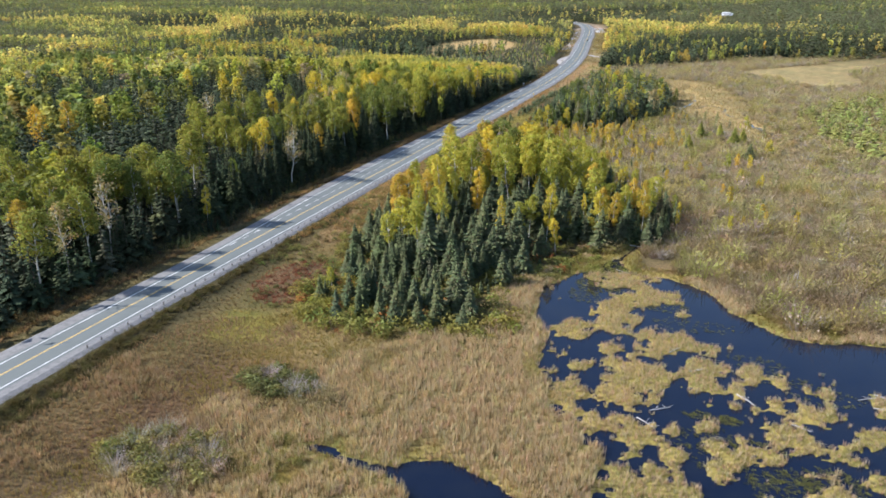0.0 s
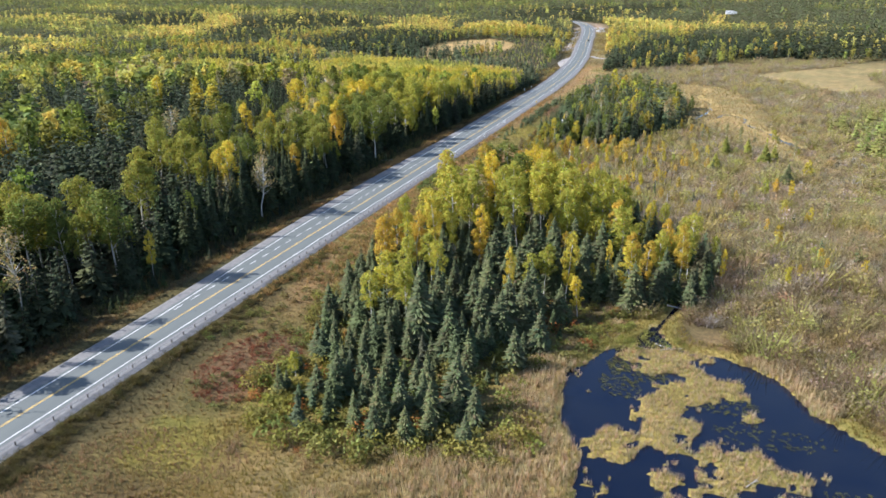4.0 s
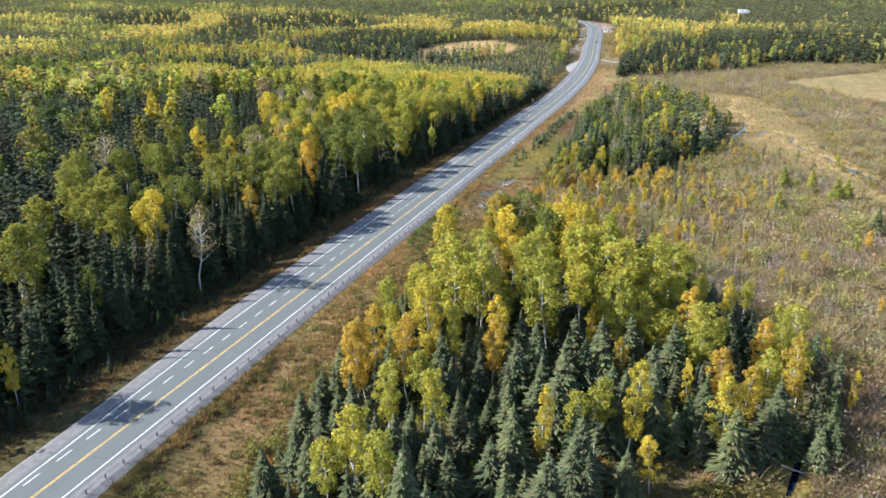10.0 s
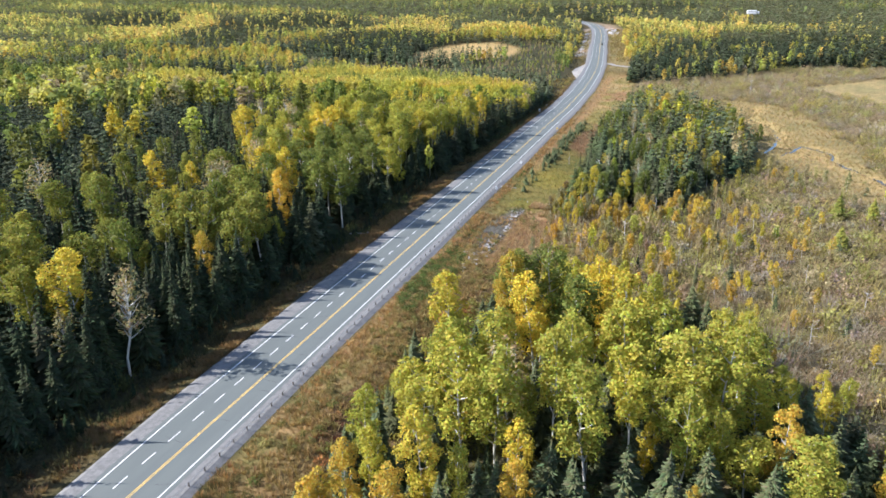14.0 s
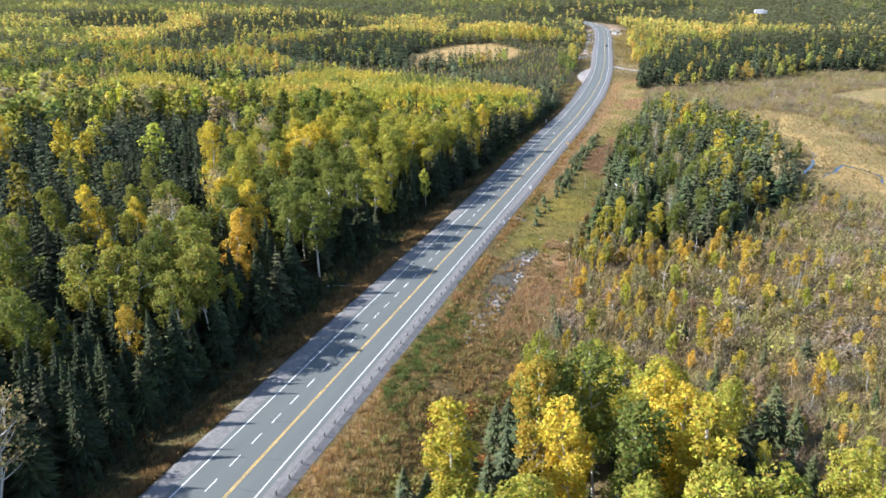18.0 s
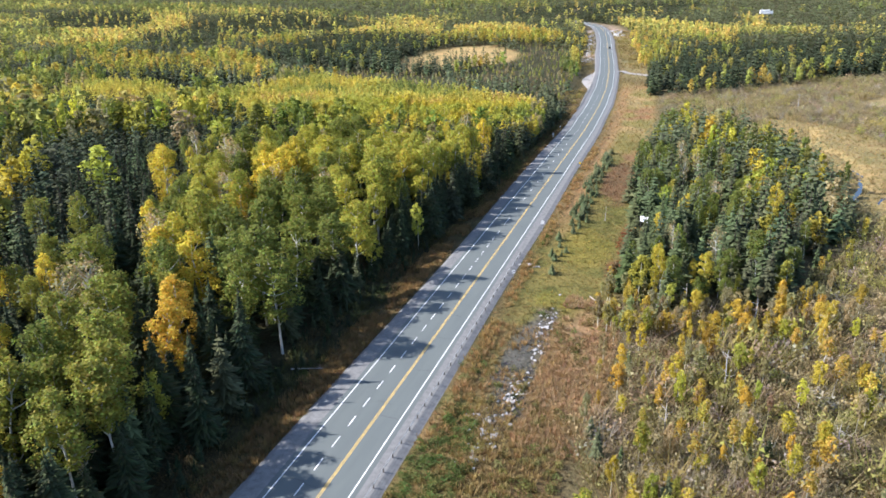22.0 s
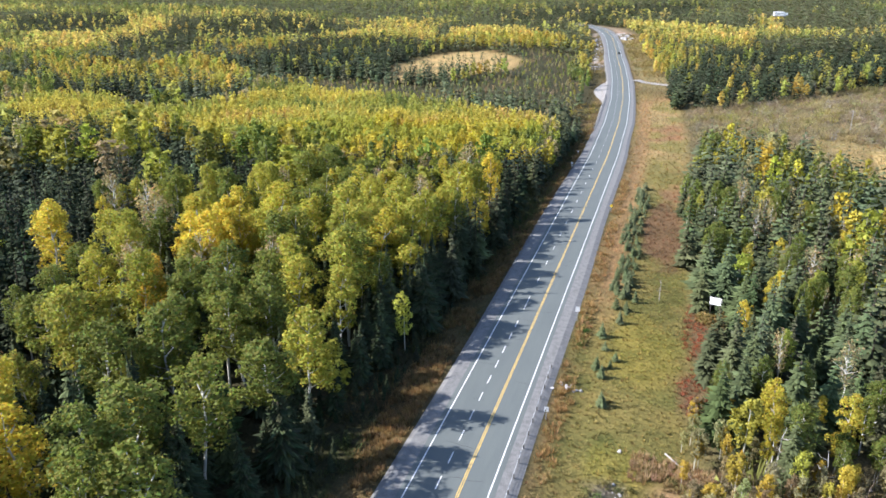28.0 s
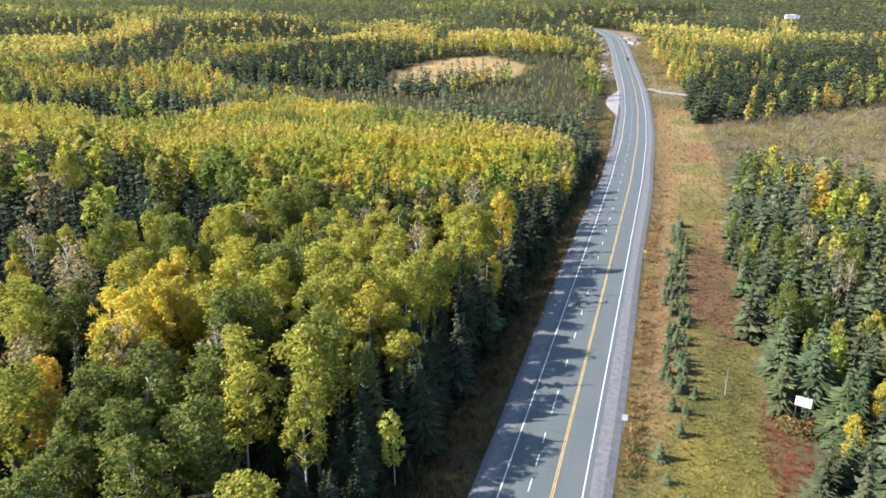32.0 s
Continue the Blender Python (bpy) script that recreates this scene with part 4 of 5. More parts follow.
def far_forest():
    for x0, x1, y0, y1, s in ((-1000, -330, 100, 760, 7.0), (-330, 700, 600, 1300, 6.0), (-1500, -330, 760, 1300, 7.4), (-2600, 1100, 1300, 2100, 13), (-4200, 1800, 2100, 3400, 22), (-5200, 2600, 3400, 4800, 38)):
        x, y = jitter(x0, x1, y0, y1, s)
        d = x - road_x(y)
        clear = np.where(d < 0, -d > 24 + 5 * wave_noise(x, y, 40, 71), d > 27 + 8 * wave_noise(x, y, 50, 72))
        ok = clear | (y > 1275)
        ok &= (inside(CLEARING, x, y) < 0) & (inside(MEADOW2, x, y) < 4) & (inside(MEADOW, x, y) < 4) & (inside(YOUNG, x, y) < 0)
        ok &= ~((d > 60) & (y < 700 + np.minimum(1.1 * (x - 60), 110) + 0.2 * np.maximum(x - 160, 0)) & (x > 50))
        ok &= ~((d > 0) & (y < 690)) & ~((x < 0) & (x > -330) & (y < 620) & (inside(YOUNG, x, y) > -30))
        ok &= ~((np.hypot(x - 150, y - 1300) < 45))
        x, y = x[ok], y[ok]
        if not len(x):
            continue
        edge = 14 * wave_noise(x, y, 30, 77) + rng.normal(0, 5, len(x))
        within = lambda stands, lead: np.max([inside(p, x, y) for p in stands], axis=0) + edge > lead
        n = 1.2 * wave_noise(x * 0.6, y * 1.4, 110, 73) + 0.7 * wave_noise(x, y, 45, 74)
        v = 0.9 * wave_noise(x * 0.7, y * 1.3, 80, 75) - 0.1 - 0.45 * sstep(1100, 1500, y) + rng.normal(0, 0.16, len(x))
        dark = n + rng.normal(0, 0.16, len(x)) + 0.06 * (x > road_x(y) + 30) + 0.12 * sstep(200, 700, y) + 0.28 * sstep(1100, 1450, y) > 0.1
        kinds = np.where(dark, "spruce", np.where(v < -0.2, "green", np.where(v < 0.1, "lime", np.where(v < 0.5, "yellow", "gold"))))
        u = rng.random(len(x))
        scrub = within(SCRUB_STANDS, 0)
        kinds = np.where(within(GOLD_STANDS, 8), np.where(u < 0.1, "spruce", np.where(u < 0.35, "lime", np.where(u < 0.85, "yellow", "gold"))), kinds)
        kinds = np.where(within(LIME_STANDS, 3), np.where(u < 0.1, "spruce", np.where(u < 0.8, "lime", "yellow")), kinds)
        kinds = np.where(within(DARK_STANDS, -5), np.where(u < 0.9, "dark", np.where(u < 0.96, "lime", "yellow")), kinds)
        kinds = np.where(scrub, np.where(u < 0.2, "spruce", np.where(u < 0.62, "tan", np.where(u < 0.8, "green", "lime"))), kinds)
        h = np.where((kinds == "spruce") | (kinds == "dark"), rng.uniform(10, 21, len(x)), rng.uniform(9, 14, len(x))) * (1 + 0.15 * (s > 10)) * (1 + 0.2 * wave_noise(x, y, 60, 76))
        h = np.where(scrub, 0.36 * h, h)
        for k in sorted(set(kinds)):
            m = kinds == k
            forest(x[m], y[m], k, h[m], rng.uniform(0.9, 1.3, m.sum()) * (1 + 0.04 * (s - 6)) * (1.15 if k in ("spruce", "dark") else 1.0))
    # small conifers in the clearing
    x, y = rng.uniform(-200, -110, 110), rng.uniform(735, 985, 110)
    ok = inside(CLEARING, x, y) > 1
    x, y = x[ok], y[ok]
    forest(x, y, "spruce", rng.uniform(3, 9, len(x)), rng.uniform(1.5, 2.1, len(x)))


far_forest()


def wood_right():
    x, y = jitter(25, 110, 335, 600, 4.2)
    ok = (inside(WOOD, x, y) > 0) & ~((np.abs(x - 35) < 4.5) & (y > 386) & (y < 409))
    x, y = x[ok], y[ok]
    e = inside(WOOD, x, y)
    n = wave_noise(x, y, 24, 81)
    u, v = rng.random(len(x)), rng.random(len(x))
    kinds = np.where(u < np.clip(0.76 - 0.5 * n - 0.35 * sstep(372, 350, y), 0.1, 0.95), "spruce", np.where(v < 0.42, "green", np.where(v < 0.62, "lime", np.where(v < 0.78, "yellow", "tan"))))
    sow(x, y, kinds, np.where(kinds == "spruce", rng.uniform(9, 20, len(x)), rng.uniform(9, 17, len(x))) * (0.75 + 0.25 * sstep(0, 10, e)), " in the roadside wood")
    # rust and gold saplings before it
    x, y = jitter(30, 90, 318, 362, 2.6)
    ok = (np.abs(inside(WOOD, x, y) + 6) < 9) & (rng.random(len(x)) < 0.7)
    x, y = x[ok], y[ok]
    for k, lo in (("gold", 0.0), ("tan", 0.5)):
        m = (rng.random(len(x)) > 0.5)
        forest(x[m], y[m], k, rng.uniform(4, 8, m.sum()), rng.uniform(0.8, 1.2, m.sum()))


wood_right()


# ---- bushes, reeds and grass ----
BAG_SHRUB, BAG_REED, BAG_GRASS = Bag(), Bag(), Bag()


def twiggy(seed, leaves, leaf, twigs, thick):
    """A bush of fine twigs that fan out, with loose small leaves among them."""
    a, b = puff_shape(seed, leaves, leaf), tuft_shape(seed + 1, twigs, thick, 0.95)
    v, f = join([a[:2], b[:2]])
    return v, f, np.r_[a[2], 0.9 * b[2]]


BUSH = [twiggy(400 + k, 58, 0.07, 34, 0.015) for k in range(6)]
BUSH_LOW = [twiggy(420 + k, 30, 0.09, 16, 0.022) for k in range(5)]
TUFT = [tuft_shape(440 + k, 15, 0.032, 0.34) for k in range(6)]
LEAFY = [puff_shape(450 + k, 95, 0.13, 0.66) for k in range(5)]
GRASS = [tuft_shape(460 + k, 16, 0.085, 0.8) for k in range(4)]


def scatter(bag, protos, x, y, h, rgb, wide, spread=0.12):
    z = land(x, y) - 0.05
    which, turn = rng.integers(0, len(protos), len(x)), rng.uniform(0, 6.28, len(x))
    rgb = np.asarray(rgb) * (1 + rng.normal(0, spread, (len(x), 1))) * (1 + rng.normal(0, 0.06, (len(x), 3)))
    for k, p in enumerate(protos):
        m = which == k
        bag.add(p, np.c_[x, y, z][m], h[m], turn[m], np.clip(rgb[m], 0.004, 0.9), wide[m])


def shrubland():
    for x0, x1, y0, y1, s, protos in ((28, 200, 128, 290, 1.8, BUSH), (28, 230, 290, 345, 2.0, BUSH_LOW), (28, 330, 345, 900, 3.1, BUSH_LOW)):
        x, y = jitter(x0, x1, y0, y1, s)
        d = x - road_x(y)
        ok = (wet(x, y) < -2.5) & (inside(GROVE, x, y) < 1) & (inside(WOOD, x, y) < 0) & (inside(MEADOW, x, y) + 9 * wave_noise(x, y, 16, 98) < 1) & (inside(MEADOW2, x, y) + 9 * wave_noise(x, y, 16, 98) < 2)
        ok &= (d > np.where(y < 300, 44 - 14 * sstep(262, 300, y), 36)) & ((y > 172) | (x > 112) & (inside(SHORE, x, y) > 4))
        ok &= ~((y > 700) & (d < 60)) & (near_line(CREEK[2:], x, y) > 7)
        ok &= rng.random(len(x)) < 0.86 + 0.45 * wave_noise(x, y, 8, 96)
        x, y = x[ok], y[ok]
        n = wave_noise(x, y, 22, 91) + 0.5 * wave_noise(x, y, 7, 92)
        t = np.clip(0.38 + 0.6 * n + rng.normal(0, 0.18, len(x)), 0, 1)[:, None]
        rgb = (1 - t) * (0.285, 0.23, 0.165) + t * (0.32, 0.28, 0.12)
        rgb = rgb * (1 - 0.2 * sstep(240, 190, y)[:, None] * (0.8, 1.0, 1.0))
        grey = (rng.random(len(x)) < 0.12)[:, None]
        rgb = np.where(grey, (0.31, 0.275, 0.24), rgb)
        big = rng.random(len(x)) < 0.1
        rgb = np.where((big & (rng.random(len(x)) < 0.6))[:, None], (0.3, 0.28, 0.095), rgb)
        scatter(BAG_SHRUB, protos, x, y, np.where(big, 1.55, 1.0) * (2.6 + 1.1 * wave_noise(x, y, 9, 97)) * rng.uniform(0.6, 1.5, len(x)) * (1 if s < 2.5 else 1.1), rgb, rng.uniform(0.95, 1.5, len(x)), 0.12)
    # taller rounded willows, olive, tan and grey
    x, y = jitter(44, 210, 172, 500, 4.6)
    ok = (wet(x, y) < -3) & (inside(GROVE, x, y) < -2) & (inside(WOOD, x, y) < -1) & (inside(MEADOW, x, y) < -2) & ((y > 178) | (x > 116)) & (inside(SHORE, x, y) > 3)
    ok |= (y > 300) & (inside(WOOD, x, y) < -1) & (inside(MEADOW, x, y) < -2)
    ok &= rng.random(len(x)) < 0.62 + 0.6 * wave_noise(x, y, 20, 94)
    x, y = x[ok], y[ok]
    u = rng.random((len(x), 1))
    rgb = np.where(u < 0.45, (0.27, 0.25, 0.085), np.where(u < 0.8, (0.3, 0.24, 0.14), (0.29, 0.255, 0.215)))
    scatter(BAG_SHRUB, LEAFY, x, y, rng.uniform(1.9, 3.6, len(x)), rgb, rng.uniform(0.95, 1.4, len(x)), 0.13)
    # yellow and orange saplings between the bushes
    x, y = jitter(34, 150, 200, 420, 3.9)
    ok = (inside(GROVE, x, y) < -1) & (inside(WOOD, x, y) < -1) & (wet(x, y) < -3) & (rng.random(len(x)) < np.clip(0.02 + 0.45 * sstep(95, 55, x) * sstep(215, 260, y) + 0.05 * sstep(150, 110, x) + 0.4 * wave_noise(x, y, 22, 95), 0.02, 0.8))
    x, y = x[ok], y[ok]
    k = rng.choice(["gold", "yellow", "tan", "lime", "spruce"], len(x), p=[0.22, 0.16, 0.32, 0.16, 0.14])
    for q in sorted(set(k)):
        m = k == q
        forest(x[m], y[m], q, rng.uniform(3.5, 8.5, m.sum()), rng.uniform(0.75, 1.15, m.sum()) * (1.4 if q == "spruce" else 1.0))
    # young birches with bare pale stems
    x, y = jitter(42, 122, 216, 352, 7.0)
    ok = (inside(GROVE, x, y) < -3) & (inside(WOOD, x, y) < -2) & (wet(x, y) < -3) & (rng.random(len(x)) < np.clip(0.2 + 0.35 * sstep(110, 75, x) + 0.5 * wave_noise(x, y, 26, 99), 0.03, 0.75))
    for a, b in zip(x[ok], y[ok]):
        plant("sapling", a, b, rng.uniform(4.5, 8.5), rng.uniform(0.75, 1.15), " in the marsh")
    # larches
    x, y = jitter(140, 340, 290, 570, 6.5)
    ok = (inside(LARCHES, x, y) > 0) & (rng.random(len(x)) < 0.7)
    x, y = x[ok], y[ok]
    forest(x, y, "larch", rng.uniform(7, 13, len(x)), rng.uniform(1.2, 1.7, len(x)))


shrubland()


def reedbeds():
    x, y = jitter(12, 185, 36, 178, 0.62)
    w, d = wet(x, y), x
    ok = (w < 0.0) & (inside(GROVE, x, y) < 0) & (x > 13 + 27 * sstep(88, 122, y) + 3 * wave_noise(x, y, 9, 105)) & (inside(SHORE, x, y) < 6)
    ok &= rng.random(len(x)) < 0.85 + 0.4 * wave_noise(x, y, 3.0, 104)
    x, y, w = x[ok], y[ok], w[ok]
    n = wave_noise(x, y, 24, 101) + 0.5 * wave_noise(x, y, 6, 102)
    pale = sstep(-0.15, 0.25, n + 0.35 * sstep(52, 75, x) - 0.45 * sstep(118, 135, y) - 0.2 * sstep(60, 40, x) + 0.6 * (inside(POND, x, y) > 0))[:, None]
    rgb = pale * (0.43, 0.33, 0.2) + (1 - pale) * (0.215, 0.17, 0.05)
    brown = np.maximum(0.8 * sstep(34, 24, x), sstep(56, 44, x) * sstep(0.0, 0.4, wave_noise(x, y, 16, 103)))[:, None]
    rgb = (1 - brown) * rgb + brown * (0.27, 0.185, 0.115)
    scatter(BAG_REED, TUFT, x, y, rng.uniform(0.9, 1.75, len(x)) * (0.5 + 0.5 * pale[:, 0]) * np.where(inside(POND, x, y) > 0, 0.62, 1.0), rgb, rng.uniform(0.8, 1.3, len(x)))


reedbeds()


def verges():
    x, y = jitter(-24, 36, 50, 470, 1.05)
    x2, y2 = jitter(-40, 40, 470, 860, 2.3)
    x, y = np.r_[x, x2], np.r_[y, y2]
    d = x - road_x(y)
    ok = ((d > 8.4) & (d < 36) | (d < -8.6 - 3.4 * sstep(110, 215, y)) & (d > -22)) & (inside(GROVE, x, y) < 1) & (inside(WOOD, x, y) < 0)
    x, y, d = x[ok], y[ok], d[ok]
    col = cover(x, y) * 1.5
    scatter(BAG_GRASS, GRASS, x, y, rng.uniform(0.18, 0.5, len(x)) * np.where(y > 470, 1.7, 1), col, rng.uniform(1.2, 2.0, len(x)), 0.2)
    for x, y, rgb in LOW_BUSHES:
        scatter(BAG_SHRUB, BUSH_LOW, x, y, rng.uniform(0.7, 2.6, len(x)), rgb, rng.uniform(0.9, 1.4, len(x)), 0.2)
    # tall rusty grass along the shoulders; the first strip's colour darkened for shade
    for lo, hi, y0, y1, n, rgb in ((-14.2, -11.6, 60, 620, 2600, (0.21, 0.14, 0.07)), (-18.5, -12, 190, 420, 4200, (0.26, 0.17, 0.08)), (22, 35, 288, 350, 3200, (0.36, 0.25, 0.145)), (12, 30, 190, 300, 2600, (0.3, 0.23, 0.1)), (8.6, 11.5, 150, 520, 1500, (0.34, 0.22, 0.1)), (10, 26, 165, 330, 2600, (0.31, 0.21, 0.1))):
        x, y = rng.uniform(lo, hi, n), rng.uniform(y0, y1, n)
        ok = (inside(GROVE, x, y) < 0) & (wave_noise(x, y, 9, 113) > -0.25)
        x, y = x[ok], y[ok]
        scatter(BAG_GRASS, TUFT, x, y, rng.uniform(0.5, 1.2, len(x)), np.array([rgb] * len(x)), rng.uniform(1.2, 2.0, len(x)), 0.2)
    # low bushes on the slopes
    n = 1000
    x, y = rng.uniform(10, 32, n), rng.uniform(110, 345, n)
    ok = (inside(GROVE, x, y) < 0) & (wave_noise(x, y, 14, 111) > -0.1)
    x, y = x[ok], y[ok]
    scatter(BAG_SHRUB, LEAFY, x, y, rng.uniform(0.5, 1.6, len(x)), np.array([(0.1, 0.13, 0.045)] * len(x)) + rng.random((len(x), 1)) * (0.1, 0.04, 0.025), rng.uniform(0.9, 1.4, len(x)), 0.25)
    # bushes beside the road where it climbs
    for lo, hi, y0, y1, n in ((11, 32, 775, 1140, 900), (-30, -13, 600, 700, 130), (-26, -14, 810, 1120, 260)):
        x, y = rng.uniform(lo, hi, n), rng.uniform(y0, y1, n)
        x = x + road_x(y)
        t = np.clip(0.5 + 0.8 * wave_noise(x, y, 22, 115), 0, 1)[:, None]
        ok = (rng.random(n) < 0.6 + 0.6 * wave_noise(x, y, 30, 116)) & ~((y < 830) & (y > 765))
        scatter(BAG_SHRUB, BUSH_LOW, x[ok], y[ok], rng.uniform(1.0, 3.4, n)[ok], (t * (0.3, 0.25, 0.09) + (1 - t) * (0.2, 0.16, 0.08))[ok], rng.uniform(1.0, 1.6, n)[ok], 0.15)
    # dark scrub at the foot of the embankment
    x, y = rng.uniform(8.4, 15, 1700), rng.uniform(40, 190, 1700)
    ok = x < 11.5 + 3 * sstep(110, 60, y) + 1.5 * wave_noise(x, y, 8, 117)
    x, y = x[ok], y[ok]
    scatter(BAG_SHRUB, BUSH, x, y, rng.uniform(0.5, 1.2, len(x)), np.array([(0.095, 0.085, 0.036)] * len(x)), rng.uniform(1.1, 1.6, len(x)), 0.25)
    # dry sedge in the meadow by the creek
    x, y = jitter(80, 160, 335, 645, 2.0)
    ok = (inside(MEADOW, x, y) + 5 * wave_noise(x, y, 12, 118) > -4) & (wet(x, y) < -0.4)
    x, y = x[ok], y[ok]
    t = np.clip(0.5 + 0.8 * wave_noise(x, y, 18, 119), 0, 1)[:, None]
    scatter(BAG_GRASS, TUFT, x, y, rng.uniform(0.5, 1.2, len(x)), t * (0.38, 0.29, 0.14) + (1 - t) * (0.28, 0.215, 0.09), rng.uniform(1.6, 2.6, len(x)), 0.15)
    # a row of small spruces in the field
    y = np.r_[np.arange(408, 512, 0.8), rng.uniform(360, 420, 14)]
    x = 16.2 + rng.normal(0, 1.3, len(y))
    forest(x, y, "spruce", rng.uniform(1.8, 3.8, len(x)), rng.uniform(1.7, 2.5, len(x)), (), 1.5)


verges()


def undergrowth():
    """Willow and alder bushes under the grove and along its marsh side."""
    x, y = jitter(22, 125, 104, 278, 1.9)
    e = inside(GROVE, x, y)
    ok = (e > -5 - 3 * wave_noise(x, y, 12, 121)) & (wet(x, y) < -1.5) & (x - road_x(y) > 20) & (rng.random(len(x)) < 0.62 - 0.25 * (e > 12)) & (inside(POND, x, y) < -2)
    x, y = x[ok], y[ok]
    t = np.clip(0.5 + 0.7 * wave_noise(x, y, 14, 122) + rng.normal(0, 0.15, len(x)), 0, 1)[:, None]
    rgb = (1 - t) * (0.13, 0.145, 0.05) + t * (0.24, 0.225, 0.06)
    rusty = (rng.random(len(x)) < 0.07)[:, None]
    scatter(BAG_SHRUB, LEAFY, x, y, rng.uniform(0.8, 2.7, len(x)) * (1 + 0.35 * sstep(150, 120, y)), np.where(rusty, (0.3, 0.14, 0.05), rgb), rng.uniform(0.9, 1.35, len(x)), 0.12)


undergrowth()

# single trees that stand out
for kind, x, y, h, w in (("tan", -30, 216, 17, 1.2), ("yellow", -49, 225, 17.5, 1.35), ("lime", -60, 219, 17.5, 1.3), ("tan", -29, 256, 15, 0.9), ("spruce", 76, 262, 9.5, 1.3), ("gold", 125, 246, 5, 1.2), ("gold", 137, 214, 5, 1.1),
                         ("gold", 137, 257, 5, 1.2), ("larch", 117, 364, 9, 2.2), ("larch", 126, 361, 9, 2.2), ("larch", 132, 347, 9.5, 2.2), ("spruce", 137, 311, 9, 2.0), ("larch", 136, 353, 8, 2.2), ("larch", 112, 330, 8, 2.4), ("lime", 58, 251, 13, 1.35),
                         ("yellow", 64, 252, 13, 1.4), ("yellow", 46, 240, 12, 1.2), ("gold", 29, 236, 11, 1.3), ("green", 53, 236, 12, 1.2), ("gold", 35, 255, 13, 1.3), ("green", 45, 258, 14, 1.2)):
    plant(kind, x, y, h, w, " beside the marsh" if x > 0 else " in the forest")


def patches():
    """Red, green and grey bushes in their patches."""
    for cx, cy, rx, ry, n, rgb, lo, hi in ((25, 126, 9, 15, 420, (0.2, 0.075, 0.05), 0.4, 0.8), (33, 397, 3.5, 18, 150, (0.3, 0.1, 0.055), 0.4, 0.9), (36, 404.5, 2.6, 2, 16, (0.2, 0.16, 0.06), 1.3, 2.5), (20, 210, 4, 12, 50, (0.22, 0.085, 0.055), 0.4, 0.9), (31, 372, 3, 8, 60, (0.3, 0.09, 0.055), 0.4, 0.9), (25, 465, 6, 32, 200, (0.17, 0.095, 0.055), 0.25, 0.5),
                                           (13, 272, 4.5, 24, 300, (0.1, 0.135, 0.045), 0.5, 1.5), (14, 270, 5.5, 26, 120, (0.2, 0.16, 0.07), 0.5, 1.3), (10, 310, 2, 5, 8, (0.06, 0.12, 0.03), 0.6, 1.2), (10.5, 388, 0.8, 8, 22, (0.07, 0.14, 0.035), 0.5, 1.0), (47, 81, 8, 5, 110, (0.13, 0.135, 0.055), 1.0, 2.3), (42, 56, 11, 7, 120, (0.17, 0.165, 0.06), 1.0, 2.6), (56, 78, 4, 4, 30, (0.2, 0.17, 0.09), 1.0, 2.0), (55, 62, 8, 5, 60, (0.19, 0.17, 0.06), 0.7, 1.5),
                                           (-18, 150, 2, 60, 60, (0.12, 0.05, 0.03), 0.4, 0.9), (92, 162, 12, 6, 90, (0.17, 0.18, 0.05), 0.7, 1.5), (62, 108, 22, 3, 60, (0.13, 0.14, 0.05), 0.5, 1.2), (36.5, 120, 2.5, 4, 16, (0.3, 0.29, 0.07), 0.8, 2.2)):
        a, q = rng.uniform(0, 6.28, n), np.sqrt(rng.uniform(0, 1, n))
        x, y = cx + rx * q * np.cos(a), cy + ry * q * np.sin(a)
        scatter(BAG_SHRUB, LEAFY if hi > 1.25 else BUSH, x, y, rng.uniform(lo, hi, n), np.array([rgb] * n), rng.uniform(1.0, 1.5, n), 0.2)
    grey = [tuft_shape(480 + k, 150, 0.009, 1.1) for k in range(3)]
    x = np.array([50, 52, 38, 36, 51, 47, 40, 34, 44, 43, 45, 38, 54, 48, 35, 41.0])
    y = np.array([80, 78, 61, 52, 55, 50, 57, 55, 82, 60, 54, 50, 80, 58, 58, 52.0])
    scatter(BAG_SHRUB, grey, x, y, rng.uniform(2.2, 3.4, 16), np.array([(0.36, 0.345, 0.335)] * 16), np.full(16, 1.1))
    # water weed
    for cx, cy, rx, ry, n in ((121, 95, 5, 1.6, 120), (128, 88, 5, 2, 120), (137, 82, 5, 4, 200), (110, 140, 7, 3, 90), (134, 112, 6, 2, 60), (93, 143, 4, 6, 120), (93, 150, 3.5, 3, 120), (98, 147, 3, 3, 80), (118, 132, 9, 4, 70), (128, 116, 7, 5, 70), (140, 108, 6, 3, 50), (126, 82, 8, 4, 120), (120, 88, 7, 4, 90), (132, 78, 7, 4, 110)):
        a, q = rng.uniform(0, 6.28, n), np.sqrt(rng.uniform(0, 1, n))
        x, y = cx + rx * q * np.cos(a), cy + ry * q * np.sin(a)
        w = wet(x, y) > 0.1
        x, y = x[w], y[w]
        m = len(x)
        for k, p in enumerate(GRASS):
            s = np.arange(m) % 4 == k
            BAG_GRASS.add(p, np.c_[x, y, np.full(m, WATER_Z - 0.04)][s], np.full(s.sum(), 0.16), rng.uniform(0, 6.28, s.sum()), np.array([(0.12, 0.12, 0.032)] * s.sum()) * rng.uniform(0.6, 1.2, (s.sum(), 1)), np.full(s.sum(), 4.0))


patches()

